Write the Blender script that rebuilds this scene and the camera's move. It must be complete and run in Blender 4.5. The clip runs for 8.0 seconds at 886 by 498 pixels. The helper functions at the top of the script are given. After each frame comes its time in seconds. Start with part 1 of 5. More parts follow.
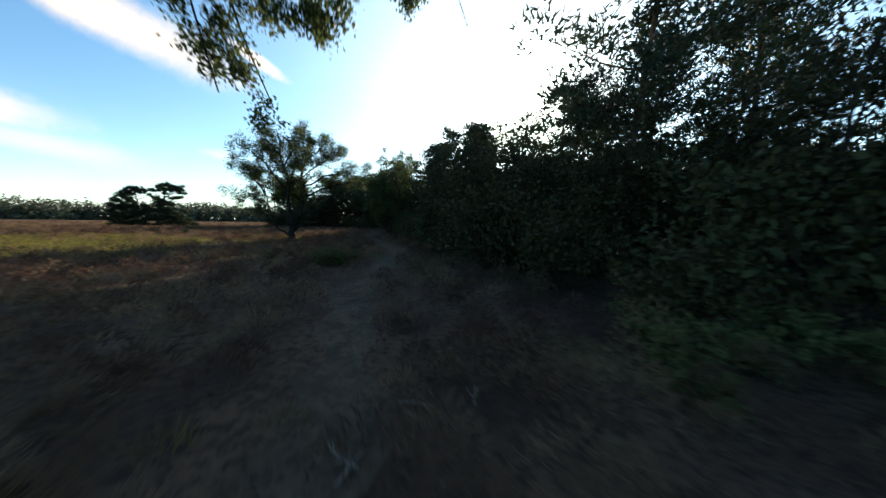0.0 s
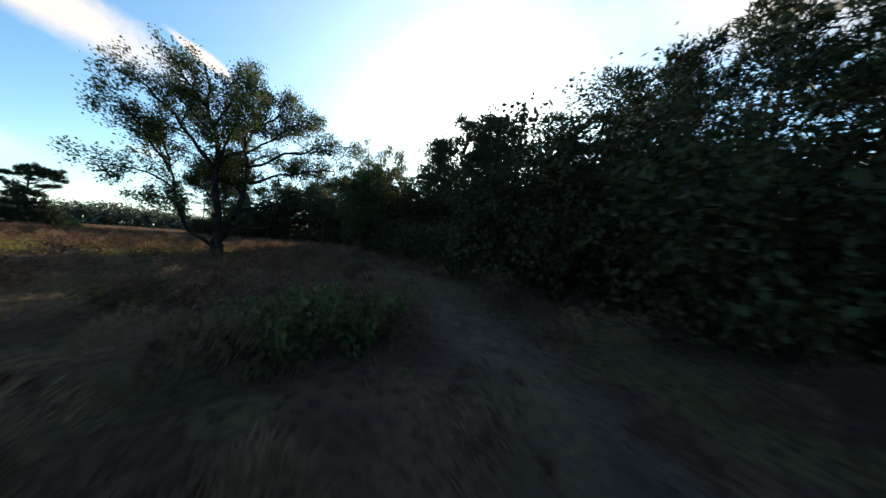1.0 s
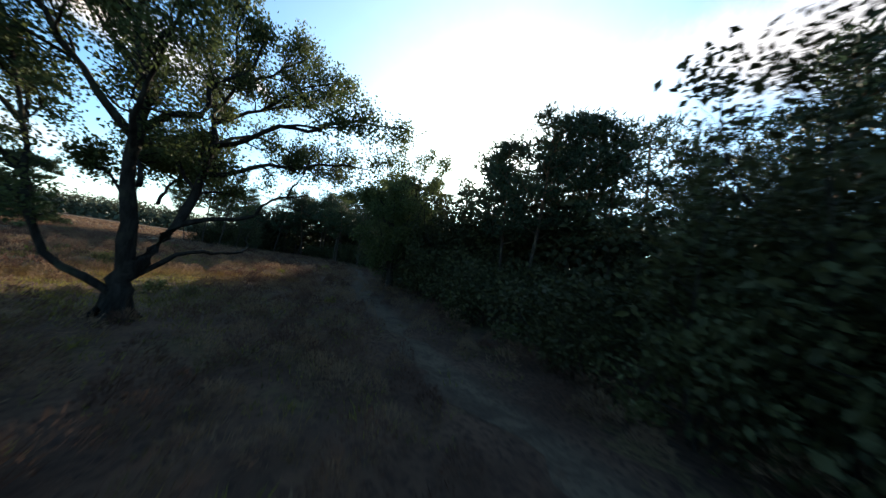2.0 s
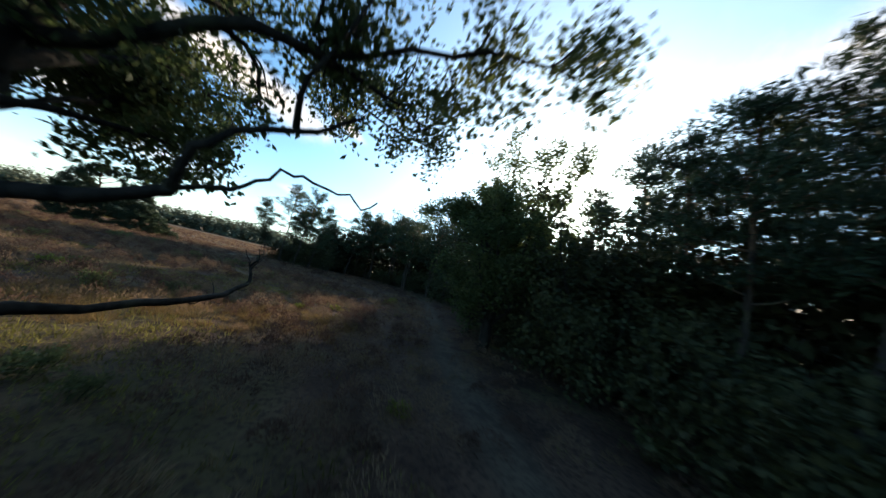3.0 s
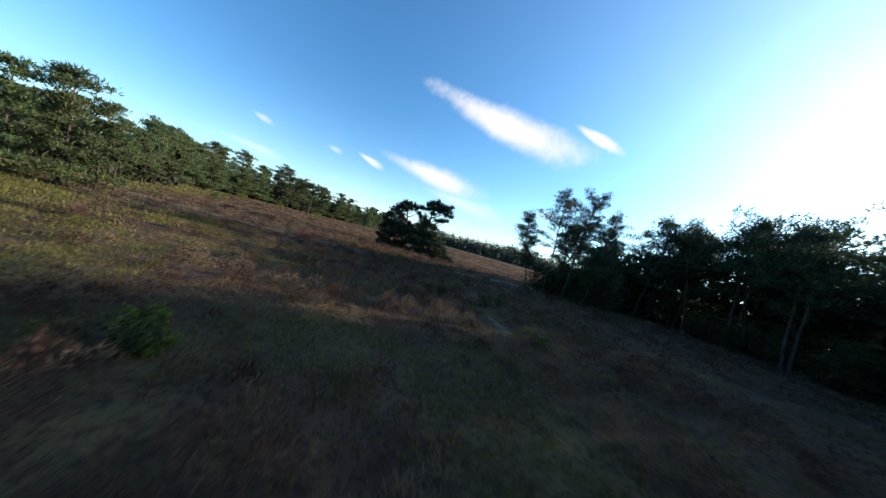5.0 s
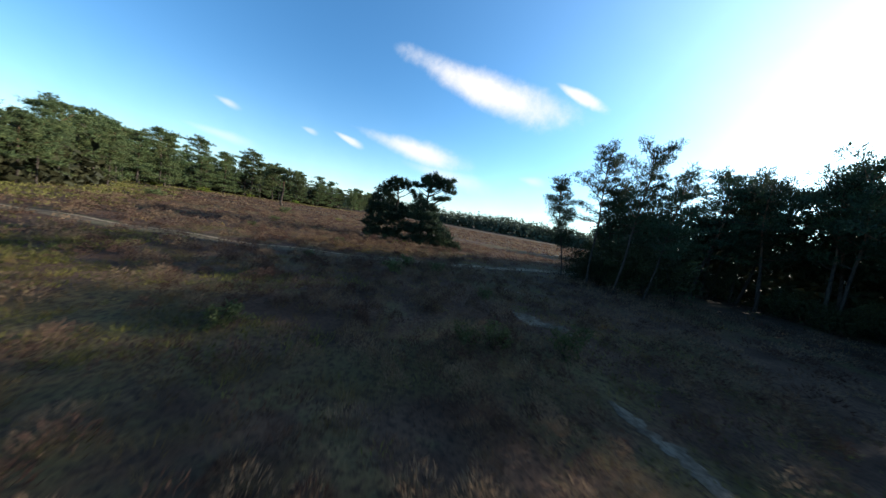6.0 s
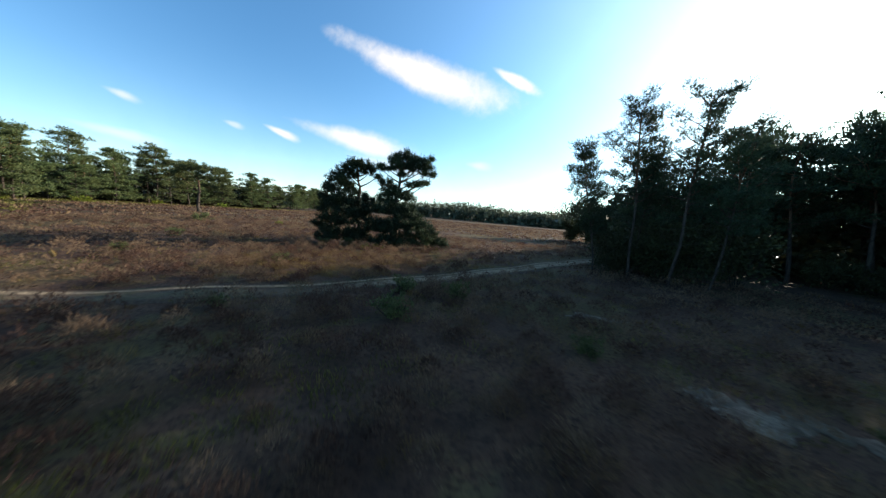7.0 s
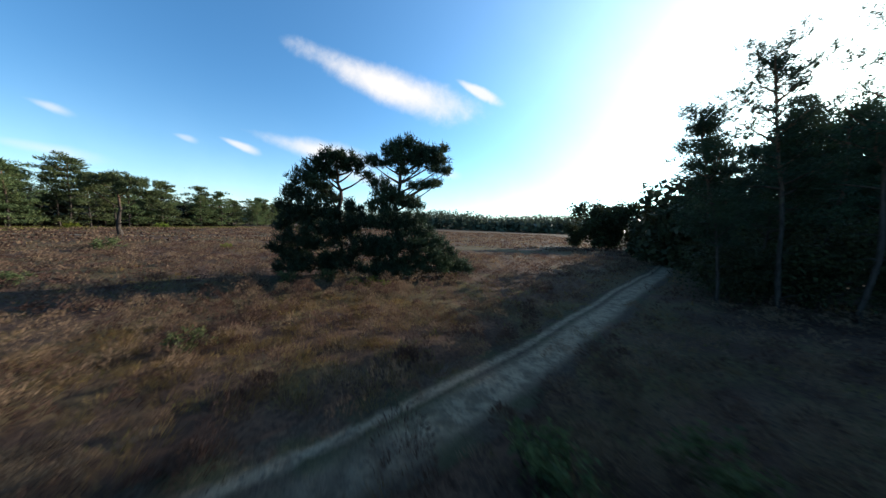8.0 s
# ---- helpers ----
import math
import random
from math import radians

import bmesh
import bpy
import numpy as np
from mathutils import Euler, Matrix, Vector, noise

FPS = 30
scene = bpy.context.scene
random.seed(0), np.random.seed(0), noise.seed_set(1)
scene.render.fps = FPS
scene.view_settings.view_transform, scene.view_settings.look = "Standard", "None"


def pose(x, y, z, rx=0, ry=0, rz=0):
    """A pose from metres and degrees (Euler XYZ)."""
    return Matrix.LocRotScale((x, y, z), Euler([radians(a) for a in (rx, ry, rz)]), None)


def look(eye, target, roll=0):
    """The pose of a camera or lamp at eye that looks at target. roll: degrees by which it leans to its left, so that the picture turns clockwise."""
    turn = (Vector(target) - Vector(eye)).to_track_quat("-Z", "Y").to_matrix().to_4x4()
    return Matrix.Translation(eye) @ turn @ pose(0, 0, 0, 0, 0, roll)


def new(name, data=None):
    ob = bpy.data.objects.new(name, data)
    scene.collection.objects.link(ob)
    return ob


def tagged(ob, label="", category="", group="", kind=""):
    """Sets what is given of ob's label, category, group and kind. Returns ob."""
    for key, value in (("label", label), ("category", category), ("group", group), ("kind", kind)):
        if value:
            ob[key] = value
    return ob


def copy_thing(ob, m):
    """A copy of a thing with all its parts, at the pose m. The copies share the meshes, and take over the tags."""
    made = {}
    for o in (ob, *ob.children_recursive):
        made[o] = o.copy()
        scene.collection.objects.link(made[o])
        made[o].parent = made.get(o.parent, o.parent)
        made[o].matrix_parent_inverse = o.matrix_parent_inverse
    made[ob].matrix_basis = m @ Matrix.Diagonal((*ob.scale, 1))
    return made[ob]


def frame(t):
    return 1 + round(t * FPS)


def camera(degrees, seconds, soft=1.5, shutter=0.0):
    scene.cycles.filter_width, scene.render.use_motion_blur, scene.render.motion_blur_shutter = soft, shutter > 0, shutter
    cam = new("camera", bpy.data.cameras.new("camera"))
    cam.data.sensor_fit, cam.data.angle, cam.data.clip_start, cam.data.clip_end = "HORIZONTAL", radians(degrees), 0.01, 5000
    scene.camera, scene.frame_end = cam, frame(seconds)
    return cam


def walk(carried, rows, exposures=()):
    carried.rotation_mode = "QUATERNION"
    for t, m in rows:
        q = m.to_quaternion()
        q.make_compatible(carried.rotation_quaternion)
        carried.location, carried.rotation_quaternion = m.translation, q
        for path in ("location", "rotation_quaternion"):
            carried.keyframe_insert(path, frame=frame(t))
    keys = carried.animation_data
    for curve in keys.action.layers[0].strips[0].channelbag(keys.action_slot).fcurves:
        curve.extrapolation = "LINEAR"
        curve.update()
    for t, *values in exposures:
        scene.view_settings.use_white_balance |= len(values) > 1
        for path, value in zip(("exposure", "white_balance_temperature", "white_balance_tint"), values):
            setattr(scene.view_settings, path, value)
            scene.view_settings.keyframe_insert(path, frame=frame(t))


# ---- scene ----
# ---------------------------------------------------------------- camera
PATH = [
    (0, (-4.715, -15.524, 1.748), (-3.575, -13.892, 1.553), 0.8),
    (0.5, (-4.348, -11.539, 1.453), (-3.038, -10.033, 1.325), 1.7),
    (1, (-3.437, -7.534, 1.284), (-2.047, -6.096, 1.254), 3.8),
    (1.2, (-2.969, -6.108, 1.348), (-1.576, -4.673, 1.355), 4.8),
    (2.3, (-0.369, 0.762, 2.381), (0.89, 2.309, 2.533), 10.0),
    (2.5, (0.021, 2.017, 2.443), (1.211, 3.615, 2.62), 10.9),
    (3, (0.952, 5.495, 2.516), (1.864, 7.259, 2.749), 13.0),
    (3.5, (1.664, 8.833, 2.392), (2.139, 10.76, 2.636), 15.5),
    (4, (1.643, 11.995, 2.382), (1.563, 13.986, 2.553), 17.6),
    (4.5, (1.085, 15.056, 2.458), (0.538, 16.979, 2.51), 17.8),
    (4.7, (0.597, 16.299, 2.52), (-0.073, 18.183, 2.522), 17.3),
    (5.8, (-3.686, 23.023, 3.239), (-4.379, 24.89, 3.047), 11.0),
    (6, (-4.518, 24.172, 3.242), (-5.15, 26.058, 3.03), 9.7),
    (6.5, (-6.706, 27.021, 3.18), (-7.176, 28.95, 2.939), 6.9),
    (7, (-8.906, 29.837, 3.043), (-9.226, 31.796, 2.794), 4.6),
    (7.5, (-10.981, 32.923, 3.05), (-11.197, 34.898, 2.821), 3.1),
    (8, (-12.915, 36.384, 3.076), (-13.053, 38.371, 2.898), 2.0),
]
cam = camera(116.0, 8.0, soft=1.35, shutter=0.27)
walk(cam, [(t, look(eye, target, roll)) for t, eye, target, roll in PATH],
     exposures=[(0.0, 1.2, 7700, 13), (1.0, 1.12, 7700, 13), (2.3, 1.5, 7450, 13), (3.0, 1.4, 7500, 13), (3.5, 1.15, 7250, 12), (4.0, 1.08, 6600, 10),
                (4.7, 1.08, 6350, 10), (6.0, 1.08, 6350, 10), (7.0, 1.2, 6900, 11), (7.6, 1.22, 6900, 11), (8.0, 0.98, 6400, 10)])

# ---------------------------------------------------------------- sky and sun
SUN = Vector((0.735, 0.606, 0.304)).normalized()
world = bpy.data.worlds.new("sky")
scene.world = world
world.use_nodes = True
wn, wl = world.node_tree.nodes, world.node_tree.links
wn.clear()


class Graph:
    """Short spelling for chains of math nodes."""

    def __init__(self, tree):
        self.tree = tree

    def put(self, socket, value):
        if isinstance(value, bpy.types.NodeSocket):
            self.tree.links.new(value, socket)
        else:
            socket.default_value = value

    def m(self, op, a, b=0.0, c=0.0, clamp=False):
        n = self.tree.nodes.new("ShaderNodeMath")
        n.operation = op
        n.use_clamp = clamp
        for s, v in zip(n.inputs, (a, b, c)):
            self.put(s, v)
        return n.outputs[0]

    def smooth(self, x, lo, hi):
        n = self.tree.nodes.new("ShaderNodeMapRange")
        n.interpolation_type = "SMOOTHSTEP"
        self.put(n.inputs["Value"], x)
        n.inputs["From Min"].default_value, n.inputs["From Max"].default_value = lo, hi
        return n.outputs[0]

    def mix(self, fac, a, b):
        n = self.tree.nodes.new("ShaderNodeMix")
        n.data_type = "RGBA"
        self.put(n.inputs[0], fac)
        self.put(n.inputs[6], a if isinstance(a, bpy.types.NodeSocket) else (*a, 1))
        self.put(n.inputs[7], b if isinstance(b, bpy.types.NodeSocket) else (*b, 1))
        return n.outputs[2]

    def noise(self, vector, scale, detail=4.0, rough=0.55, distort=0.0):
        n = self.tree.nodes.new("ShaderNodeTexNoise")
        if vector is not None:
            self.tree.links.new(vector, n.inputs["Vector"])
        n.inputs["Scale"].default_value, n.inputs["Detail"].default_value = scale, detail
        n.inputs["Roughness"].default_value, n.inputs["Distortion"].default_value = rough, distort
        return n.outputs["Fac"]


g = Graph(world.node_tree)
coord = wn.new("ShaderNodeTexCoord").outputs["Generated"]
split = wn.new("ShaderNodeSeparateXYZ")
wl.new(coord, split.inputs[0])
X, Y, Z = split.outputs
azim = g.m("DEGREES", g.m("ARCTAN2", g.m("MULTIPLY", X, -1.0), Y))
elev = g.m("DEGREES", g.m("ARCSINE", Z))
sky = wn.new("ShaderNodeTexSky")
sky.sky_type, sky.sun_disc = "NISHITA", False
sky.sun_elevation, sky.sun_rotation = math.asin(SUN.z), math.atan2(SUN.x, SUN.y)
sky.altitude, sky.air_density, sky.dust_density, sky.ozone_density = 30, 1.0, 1.2, 1.6

wisp = g.noise(coord, 9.0, 6, 0.62, 0.3)
fine = g.noise(coord, 38.0, 5, 0.6, 0.2)


def streak(az, el, half_long, half_wide, tilt, soft, power):
    """One cloud: an ellipse on the sky with frayed edges. az to the left of north, el up, in degrees."""
    du, dv = g.m("SUBTRACT", azim, az), g.m("SUBTRACT", elev, el)
    c, s = math.cos(radians(tilt)), math.sin(radians(tilt))
    u = g.m("ADD", g.m("MULTIPLY", du, c), g.m("MULTIPLY", dv, s))
    v = g.m("SUBTRACT", g.m("MULTIPLY", dv, c), g.m("MULTIPLY", du, s))
    # the streaks taper towards their upper end
    wide = g.m("MULTIPLY_ADD", u, -0.35 * half_wide / half_long, half_wide)
    r = g.m("SQRT", g.m("ADD", g.m("POWER", g.m("ABSOLUTE", g.m("DIVIDE", u, half_long)), 2.0),
                        g.m("POWER", g.m("ABSOLUTE", g.m("DIVIDE", v, wide)), 2.0)))
    r = g.m("ADD", r, g.m("MULTIPLY", g.m("SUBTRACT", wisp, 0.5), 0.9))
    r = g.m("ADD", r, g.m("MULTIPLY", g.m("SUBTRACT", fine, 0.5), 0.35))
    return g.m("MULTIPLY", g.m("SUBTRACT", 1.0, g.smooth(r, 1.0 - soft, 1.0 + soft * 0.3)), power)


clouds = [streak(15.2, 24.4, 16.8, 2.9, 11, 0.75, 0.95),
          streak(-2.0, 24.5, 4.9, 0.95, 22.5, 0.6, 0.85),
          streak(26.5, 12.1, 9.6, 2.2, 8, 0.8, 0.9),
          streak(39.7, 11.4, 2.4, 0.65, 16, 0.7, 0.75),
          streak(46.4, 11.3, 1.3, 0.5, 10, 0.8, 0.4),
          streak(58.0, 11.9, 1.8, 0.6, 12, 0.8, 0.5),
          streak(58.5, 7.1, 4.5, 0.8, 6, 0.9, 0.35),
          streak(20.0, 8.5, 9.0, 1.6, 8, 0.9, 0.45),
          streak(3.5, 10.0, 2.6, 0.9, 6, 0.9, 0.4),
          streak(-93.0, 33.0, 24.0, 7.0, 12, 0.9, 0.7)]
cover = clouds[0]
for c in clouds[1:]:
    cover = g.m("MAXIMUM", cover, c)
dot = g.m("ADD", g.m("ADD", g.m("MULTIPLY", X, SUN.x), g.m("MULTIPLY", Y, SUN.y)), g.m("MULTIPLY", Z, SUN.z))
dot = g.m("MAXIMUM", dot, 0.0)
# thin veil of haze that scatters round the sun, and the pale band over the horizon
veil = g.m("ADD", g.m("MULTIPLY", g.m("POWER", dot, 8.0), 0.62), g.m("MULTIPLY", g.m("POWER", dot, 60.0), 3.0))
low = g.m("POWER", g.m("SUBTRACT", 1.0, g.m("ABSOLUTE", Z)), 9.0)
patchy = g.m("ADD", 0.75, g.m("MULTIPLY", wisp, 0.5))


def scaled(rgb, factor):
    n = wn.new("ShaderNodeVectorMath")
    n.operation = "SCALE"
    g.put(n.inputs[0], rgb)
    wl.new(factor, n.inputs["Scale"])
    return n.outputs[0]


def added(a, b):
    n = wn.new("ShaderNodeVectorMath")
    n.operation = "ADD"
    wl.new(a, n.inputs[0])
    wl.new(b, n.inputs[1])
    return n.outputs[0]


tone = wn.new("ShaderNodeVectorMath")
tone.operation = "MULTIPLY"
wl.new(sky.outputs[0], tone.inputs[0])
tone.inputs[1].default_value = (0.094, 0.186, 0.247)
warm = scaled((1.0, 0.84, 0.66), g.m("MULTIPLY", veil, patchy))
pale = scaled((1.0, 0.98, 0.95), g.m("MULTIPLY", g.m("MULTIPLY", low, 0.75), patchy))
wide = scaled((0.46, 0.72, 1.0), g.m("MULTIPLY", g.m("POWER", dot, 2.0), 0.3))
whole_sky = added(added(added(tone.outputs[0], warm), pale), wide)
colour = g.mix(cover, whole_sky, (1.1, 1.06, 1.02))
back = wn.new("ShaderNodeBackground")
wl.new(colour, back.inputs["Color"])
back.inputs["Strength"].default_value = 0.5
wl.new(back.outputs[0], wn.new("ShaderNodeOutputWorld").inputs[0])

lamp = bpy.data.lights.new("sun", "SUN")
lamp.energy, lamp.angle, lamp.color = 4.9, radians(0.6), (1.0, 0.925, 0.81)
sun = new("sun", lamp)
sun.matrix_world = look(SUN * 100, (0, 0, 0))

# ---------------------------------------------------------------- materials


def material(name, build):
    mat = bpy.data.materials.new(name)
    mat.use_nodes = True
    t = mat.node_tree
    t.nodes.clear()
    out = t.nodes.new("ShaderNodeOutputMaterial")
    build(Graph(t), t, out)
    return mat


def principled(gr, colour, rough, bump=None, strength=0.3, distance=0.05):
    p = gr.tree.nodes.new("ShaderNodeBsdfPrincipled")
    gr.put(p.inputs["Base Color"], colour if isinstance(colour, bpy.types.NodeSocket) else (*colour, 1))
    gr.put(p.inputs["Roughness"], rough)
    p.inputs["Specular IOR Level"].default_value = 0.08
    if bump is not None:
        b = gr.tree.nodes.new("ShaderNodeBump")
        b.inputs["Strength"].default_value, b.inputs["Distance"].default_value = strength, distance
        gr.tree.links.new(bump, b.inputs["Height"])
        gr.tree.links.new(b.outputs[0], p.inputs["Normal"])
    return p


def world_place(gr):
    return gr.tree.nodes.new("ShaderNodeNewGeometry").outputs["Position"]


def own_place(gr):
    return gr.tree.nodes.new("ShaderNodeTexCoord").outputs["Object"]


def island(gr):
    return gr.tree.nodes.new("ShaderNodeNewGeometry").outputs["Random Per Island"]


def foliage(dark, mid, light, translucence, rough=0.55, patch=0.5):
    """Leaves or needles: colour by leaf, by patch and by tree; part of the light comes through."""
    def build(gr, t, out):
        rnd = t.nodes.new("ShaderNodeObjectInfo").outputs["Random"]
        c = gr.mix(gr.smooth(island(gr), 0.1, 0.9), dark, mid)
        c = gr.mix(gr.m("MULTIPLY", gr.smooth(gr.noise(own_place(gr), patch, 3), 0.45, 0.75), 0.7), c, light)
        h = t.nodes.new("ShaderNodeHueSaturation")
        t.links.new(c, h.inputs["Color"])
        t.links.new(gr.m("MULTIPLY_ADD", rnd, 0.035, 0.482), h.inputs["Hue"])
        t.links.new(gr.m("MULTIPLY_ADD", rnd, 0.4, 0.8), h.inputs["Value"])
        p = principled(gr, h.outputs[0], rough)
        tr = t.nodes.new("ShaderNodeBsdfTranslucent")
        t.links.new(h.outputs[0], tr.inputs["Color"])
        mx = t.nodes.new("ShaderNodeMixShader")
        mx.inputs[0].default_value = translucence
        t.links.new(p.outputs[0], mx.inputs[1])
        t.links.new(tr.outputs[0], mx.inputs[2])
        t.links.new(mx.outputs[0], out.inputs[0])
    return build


def bark(low, high, ridge, height, stretch=0.25):
    def build(gr, t, out):
        mp = t.nodes.new("ShaderNodeMapping")
        mp.inputs["Scale"].default_value = (1, 1, stretch)
        t.links.new(own_place(gr), mp.inputs["Vector"])
        n = gr.noise(mp.outputs[0], ridge, 6, 0.65, 0.4)
        big = gr.noise(own_place(gr), 1.3, 3)
        sp = t.nodes.new("ShaderNodeSeparateXYZ")
        t.links.new(own_place(gr), sp.inputs[0])
        up = gr.smooth(gr.m("ADD", sp.outputs[2], gr.m("MULTIPLY", big, 3.0)), height, height + 3.0)
        c = gr.mix(up, low, high)
        c = gr.mix(gr.smooth(n, 0.35, 0.62), tuple(v * 0.4 for v in low), c)
        c = gr.mix(gr.m("MULTIPLY", gr.smooth(big, 0.55, 0.75), 0.45), c, (0.09, 0.1, 0.055))
        t.links.new(principled(gr, c, 0.9, n, 0.7, 0.03).outputs[0], out.inputs[0])
    return build


def heath_ground(gr, t, out):
    """Peaty soil with litter; cushions of moss, bleached lichen and thin yellow grass in patches."""
    place = world_place(gr)
    mid, fine_ = gr.noise(place, 0.55, 5, 0.6), gr.noise(place, 9.0, 6, 0.7)
    c = gr.mix(gr.smooth(mid, 0.35, 0.65), (0.058, 0.034, 0.023), (0.105, 0.062, 0.04))
    c = gr.mix(gr.m("MULTIPLY", gr.smooth(gr.noise(place, 0.13, 5, 0.6, 0.5), 0.48, 0.58), 0.65), c, (0.09, 0.074, 0.03))
    c = gr.mix(gr.m("MULTIPLY", gr.smooth(gr.noise(place, 0.42, 5, 0.65, 0.4), 0.55, 0.64), 0.55), c, (0.115, 0.095, 0.04))
    c = gr.mix(gr.smooth(fine_, 0.42, 0.68), c, (0.029, 0.019, 0.016))
    c = gr.mix(gr.m("MULTIPLY", gr.smooth(gr.noise(place, 0.33, 6, 0.7, 0.6), 0.66, 0.72), 0.5), c, (0.17, 0.14, 0.1))
    h = gr.m("ADD", gr.m("MULTIPLY", mid, 0.6), gr.m("MULTIPLY", fine_, 0.4))
    t.links.new(principled(gr, c, 0.95, h, 0.8, 0.12).outputs[0], out.inputs[0])


def trail(pale, dark, tuft):
    def build(gr, t, out):
        place = world_place(gr)
        a, b = gr.noise(place, 2.6, 6, 0.7, 0.5), gr.noise(place, 14.0, 5, 0.7)
        c = gr.mix(gr.smooth(a, 0.36, 0.62), dark, pale)
        c = gr.mix(gr.m("MULTIPLY", gr.smooth(b, 0.48, 0.62), 0.75), c, dark)
        c = gr.mix(gr.m("MULTIPLY", gr.smooth(gr.noise(place, 0.7, 4), 0.55, 0.68), 0.6), c, tuft)
        t.links.new(principled(gr, c, 0.95, gr.m("ADD", a, gr.m("MULTIPLY", b, 0.4)), 0.6, 0.06).outputs[0], out.inputs[0])
    return build


def stalks(dark, mid, light, patch=0.35, translucence=0.25):
    """Heather and grass: colour by blade, by tuft and by patch of ground."""
    def build(gr, t, out):
        place = world_place(gr)
        tint = t.nodes.new("ShaderNodeAttribute")
        tint.attribute_name = "tuft"
        c = gr.mix(gr.m("ADD", gr.m("MULTIPLY", island(gr), 0.3), gr.m("MULTIPLY", tint.outputs["Fac"], 0.7)), dark, mid)
        near_patch = gr.m("ADD", gr.m("MULTIPLY", gr.noise(place, patch, 4, 0.6), 0.62), gr.m("MULTIPLY", tint.outputs["Fac"], 0.38))
        c = gr.mix(gr.m("MULTIPLY", gr.smooth(near_patch, 0.45, 0.62), 0.9), c, light)
        p = principled(gr, c, 0.8)
        tr = t.nodes.new("ShaderNodeBsdfTranslucent")
        t.links.new(c, tr.inputs["Color"])
        mx = t.nodes.new("ShaderNodeMixShader")
        mx.inputs[0].default_value = translucence
        t.links.new(p.outputs[0], mx.inputs[1])
        t.links.new(tr.outputs[0], mx.inputs[2])
        t.links.new(mx.outputs[0], out.inputs[0])
    return build


GROUND = material("heath soil", heath_ground)
SAND = material("pale sand", trail((0.23, 0.2, 0.155), (0.1, 0.086, 0.066), (0.066, 0.062, 0.034)))


def sandy_track(gr, t, out):
    """A worn track: pale rut along one side, trampled sand beside it, moss and soil between."""
    place = world_place(gr)
    sp = t.nodes.new("ShaderNodeSeparateXYZ")
    t.links.new(place, sp.inputs[0])
    at = t.nodes.new("ShaderNodeAttribute")
    at.attribute_name = "across"
    across = at.outputs["Fac"]
    mid, fine_, big = gr.noise(place, 2.4, 5, 0.65, 0.4), gr.noise(place, 11.0, 5, 0.7), gr.noise(place, 0.8, 4)
    wave = gr.m("ADD", gr.m("MULTIPLY", gr.m("SUBTRACT", mid, 0.5), 0.9), gr.m("MULTIPLY", gr.m("SUBTRACT", fine_, 0.5), 0.35))
    soil = gr.mix(gr.smooth(fine_, 0.35, 0.65), (0.04, 0.028, 0.021), (0.078, 0.058, 0.041))
    soil = gr.mix(gr.m("MULTIPLY", gr.smooth(big, 0.45, 0.6), 0.7), soil, (0.05, 0.053, 0.026))
    sand = gr.mix(gr.smooth(mid, 0.35, 0.6), (0.13, 0.098, 0.066), (0.27, 0.207, 0.138))
    sand = gr.mix(gr.m("MULTIPLY", gr.smooth(fine_, 0.5, 0.62), 0.65), sand, (0.075, 0.064, 0.05))
    rut = gr.m("SUBTRACT", 1.0, gr.smooth(gr.m("ADD", gr.m("ABSOLUTE", gr.m("SUBTRACT", across, 0.5)), gr.m("MULTIPLY", wave, 0.45)), 0.03, 0.2))
    strip = gr.m("SUBTRACT", 1.0, gr.smooth(gr.m("ADD", gr.m("ABSOLUTE", gr.m("ADD", across, 0.16)), gr.m("MULTIPLY", wave, 0.6)), 0.2, 0.56))
    open_ = gr.smooth(gr.m("ADD", sp.outputs[0], gr.m("MULTIPLY", wave, 3.0)), -15.5, -11.5)
    strip = gr.m("MULTIPLY", strip, gr.m("MULTIPLY_ADD", open_, 0.75, 0.25))
    c = gr.mix(gr.m("MAXIMUM", rut, strip), soil, sand)
    h = gr.m("ADD", mid, gr.m("MULTIPLY", fine_, 0.5))
    t.links.new(principled(gr, c, 0.95, h, 0.9, 0.09).outputs[0], out.inputs[0])


TRACK = material("sandy track", sandy_track)
BARE_SAND = material("bare grey sand", trail((0.165, 0.135, 0.1), (0.062, 0.048, 0.036), (0.06, 0.05, 0.034)))


def footway(gr, t, out):
    """Trodden earth, paler along the middle, that fades into the litter on either side."""
    place = world_place(gr)
    at = t.nodes.new("ShaderNodeAttribute")
    at.attribute_name = "across"
    a, b = gr.noise(place, 1.6, 6, 0.7, 0.5), gr.noise(place, 11.0, 6, 0.7)
    earth = gr.mix(gr.smooth(a, 0.36, 0.62), (0.055, 0.041, 0.029), (0.108, 0.081, 0.055))
    earth = gr.mix(gr.m("MULTIPLY", gr.smooth(b, 0.48, 0.62), 0.7), earth, (0.042, 0.031, 0.023))
    litter = gr.mix(gr.smooth(gr.noise(place, 0.55, 5, 0.6), 0.35, 0.65), (0.058, 0.034, 0.023), (0.105, 0.062, 0.04))
    litter = gr.mix(gr.smooth(b, 0.42, 0.68), litter, (0.029, 0.019, 0.016))
    side = gr.m("ADD", gr.m("ABSOLUTE", at.outputs["Fac"]), gr.m("MULTIPLY", gr.m("SUBTRACT", a, 0.5), 1.4))
    c = gr.mix(gr.smooth(side, 0.2, 0.85), earth, litter)
    t.links.new(principled(gr, c, 0.95, gr.m("ADD", a, gr.m("MULTIPLY", b, 0.5)), 0.8, 0.08).outputs[0], out.inputs[0])


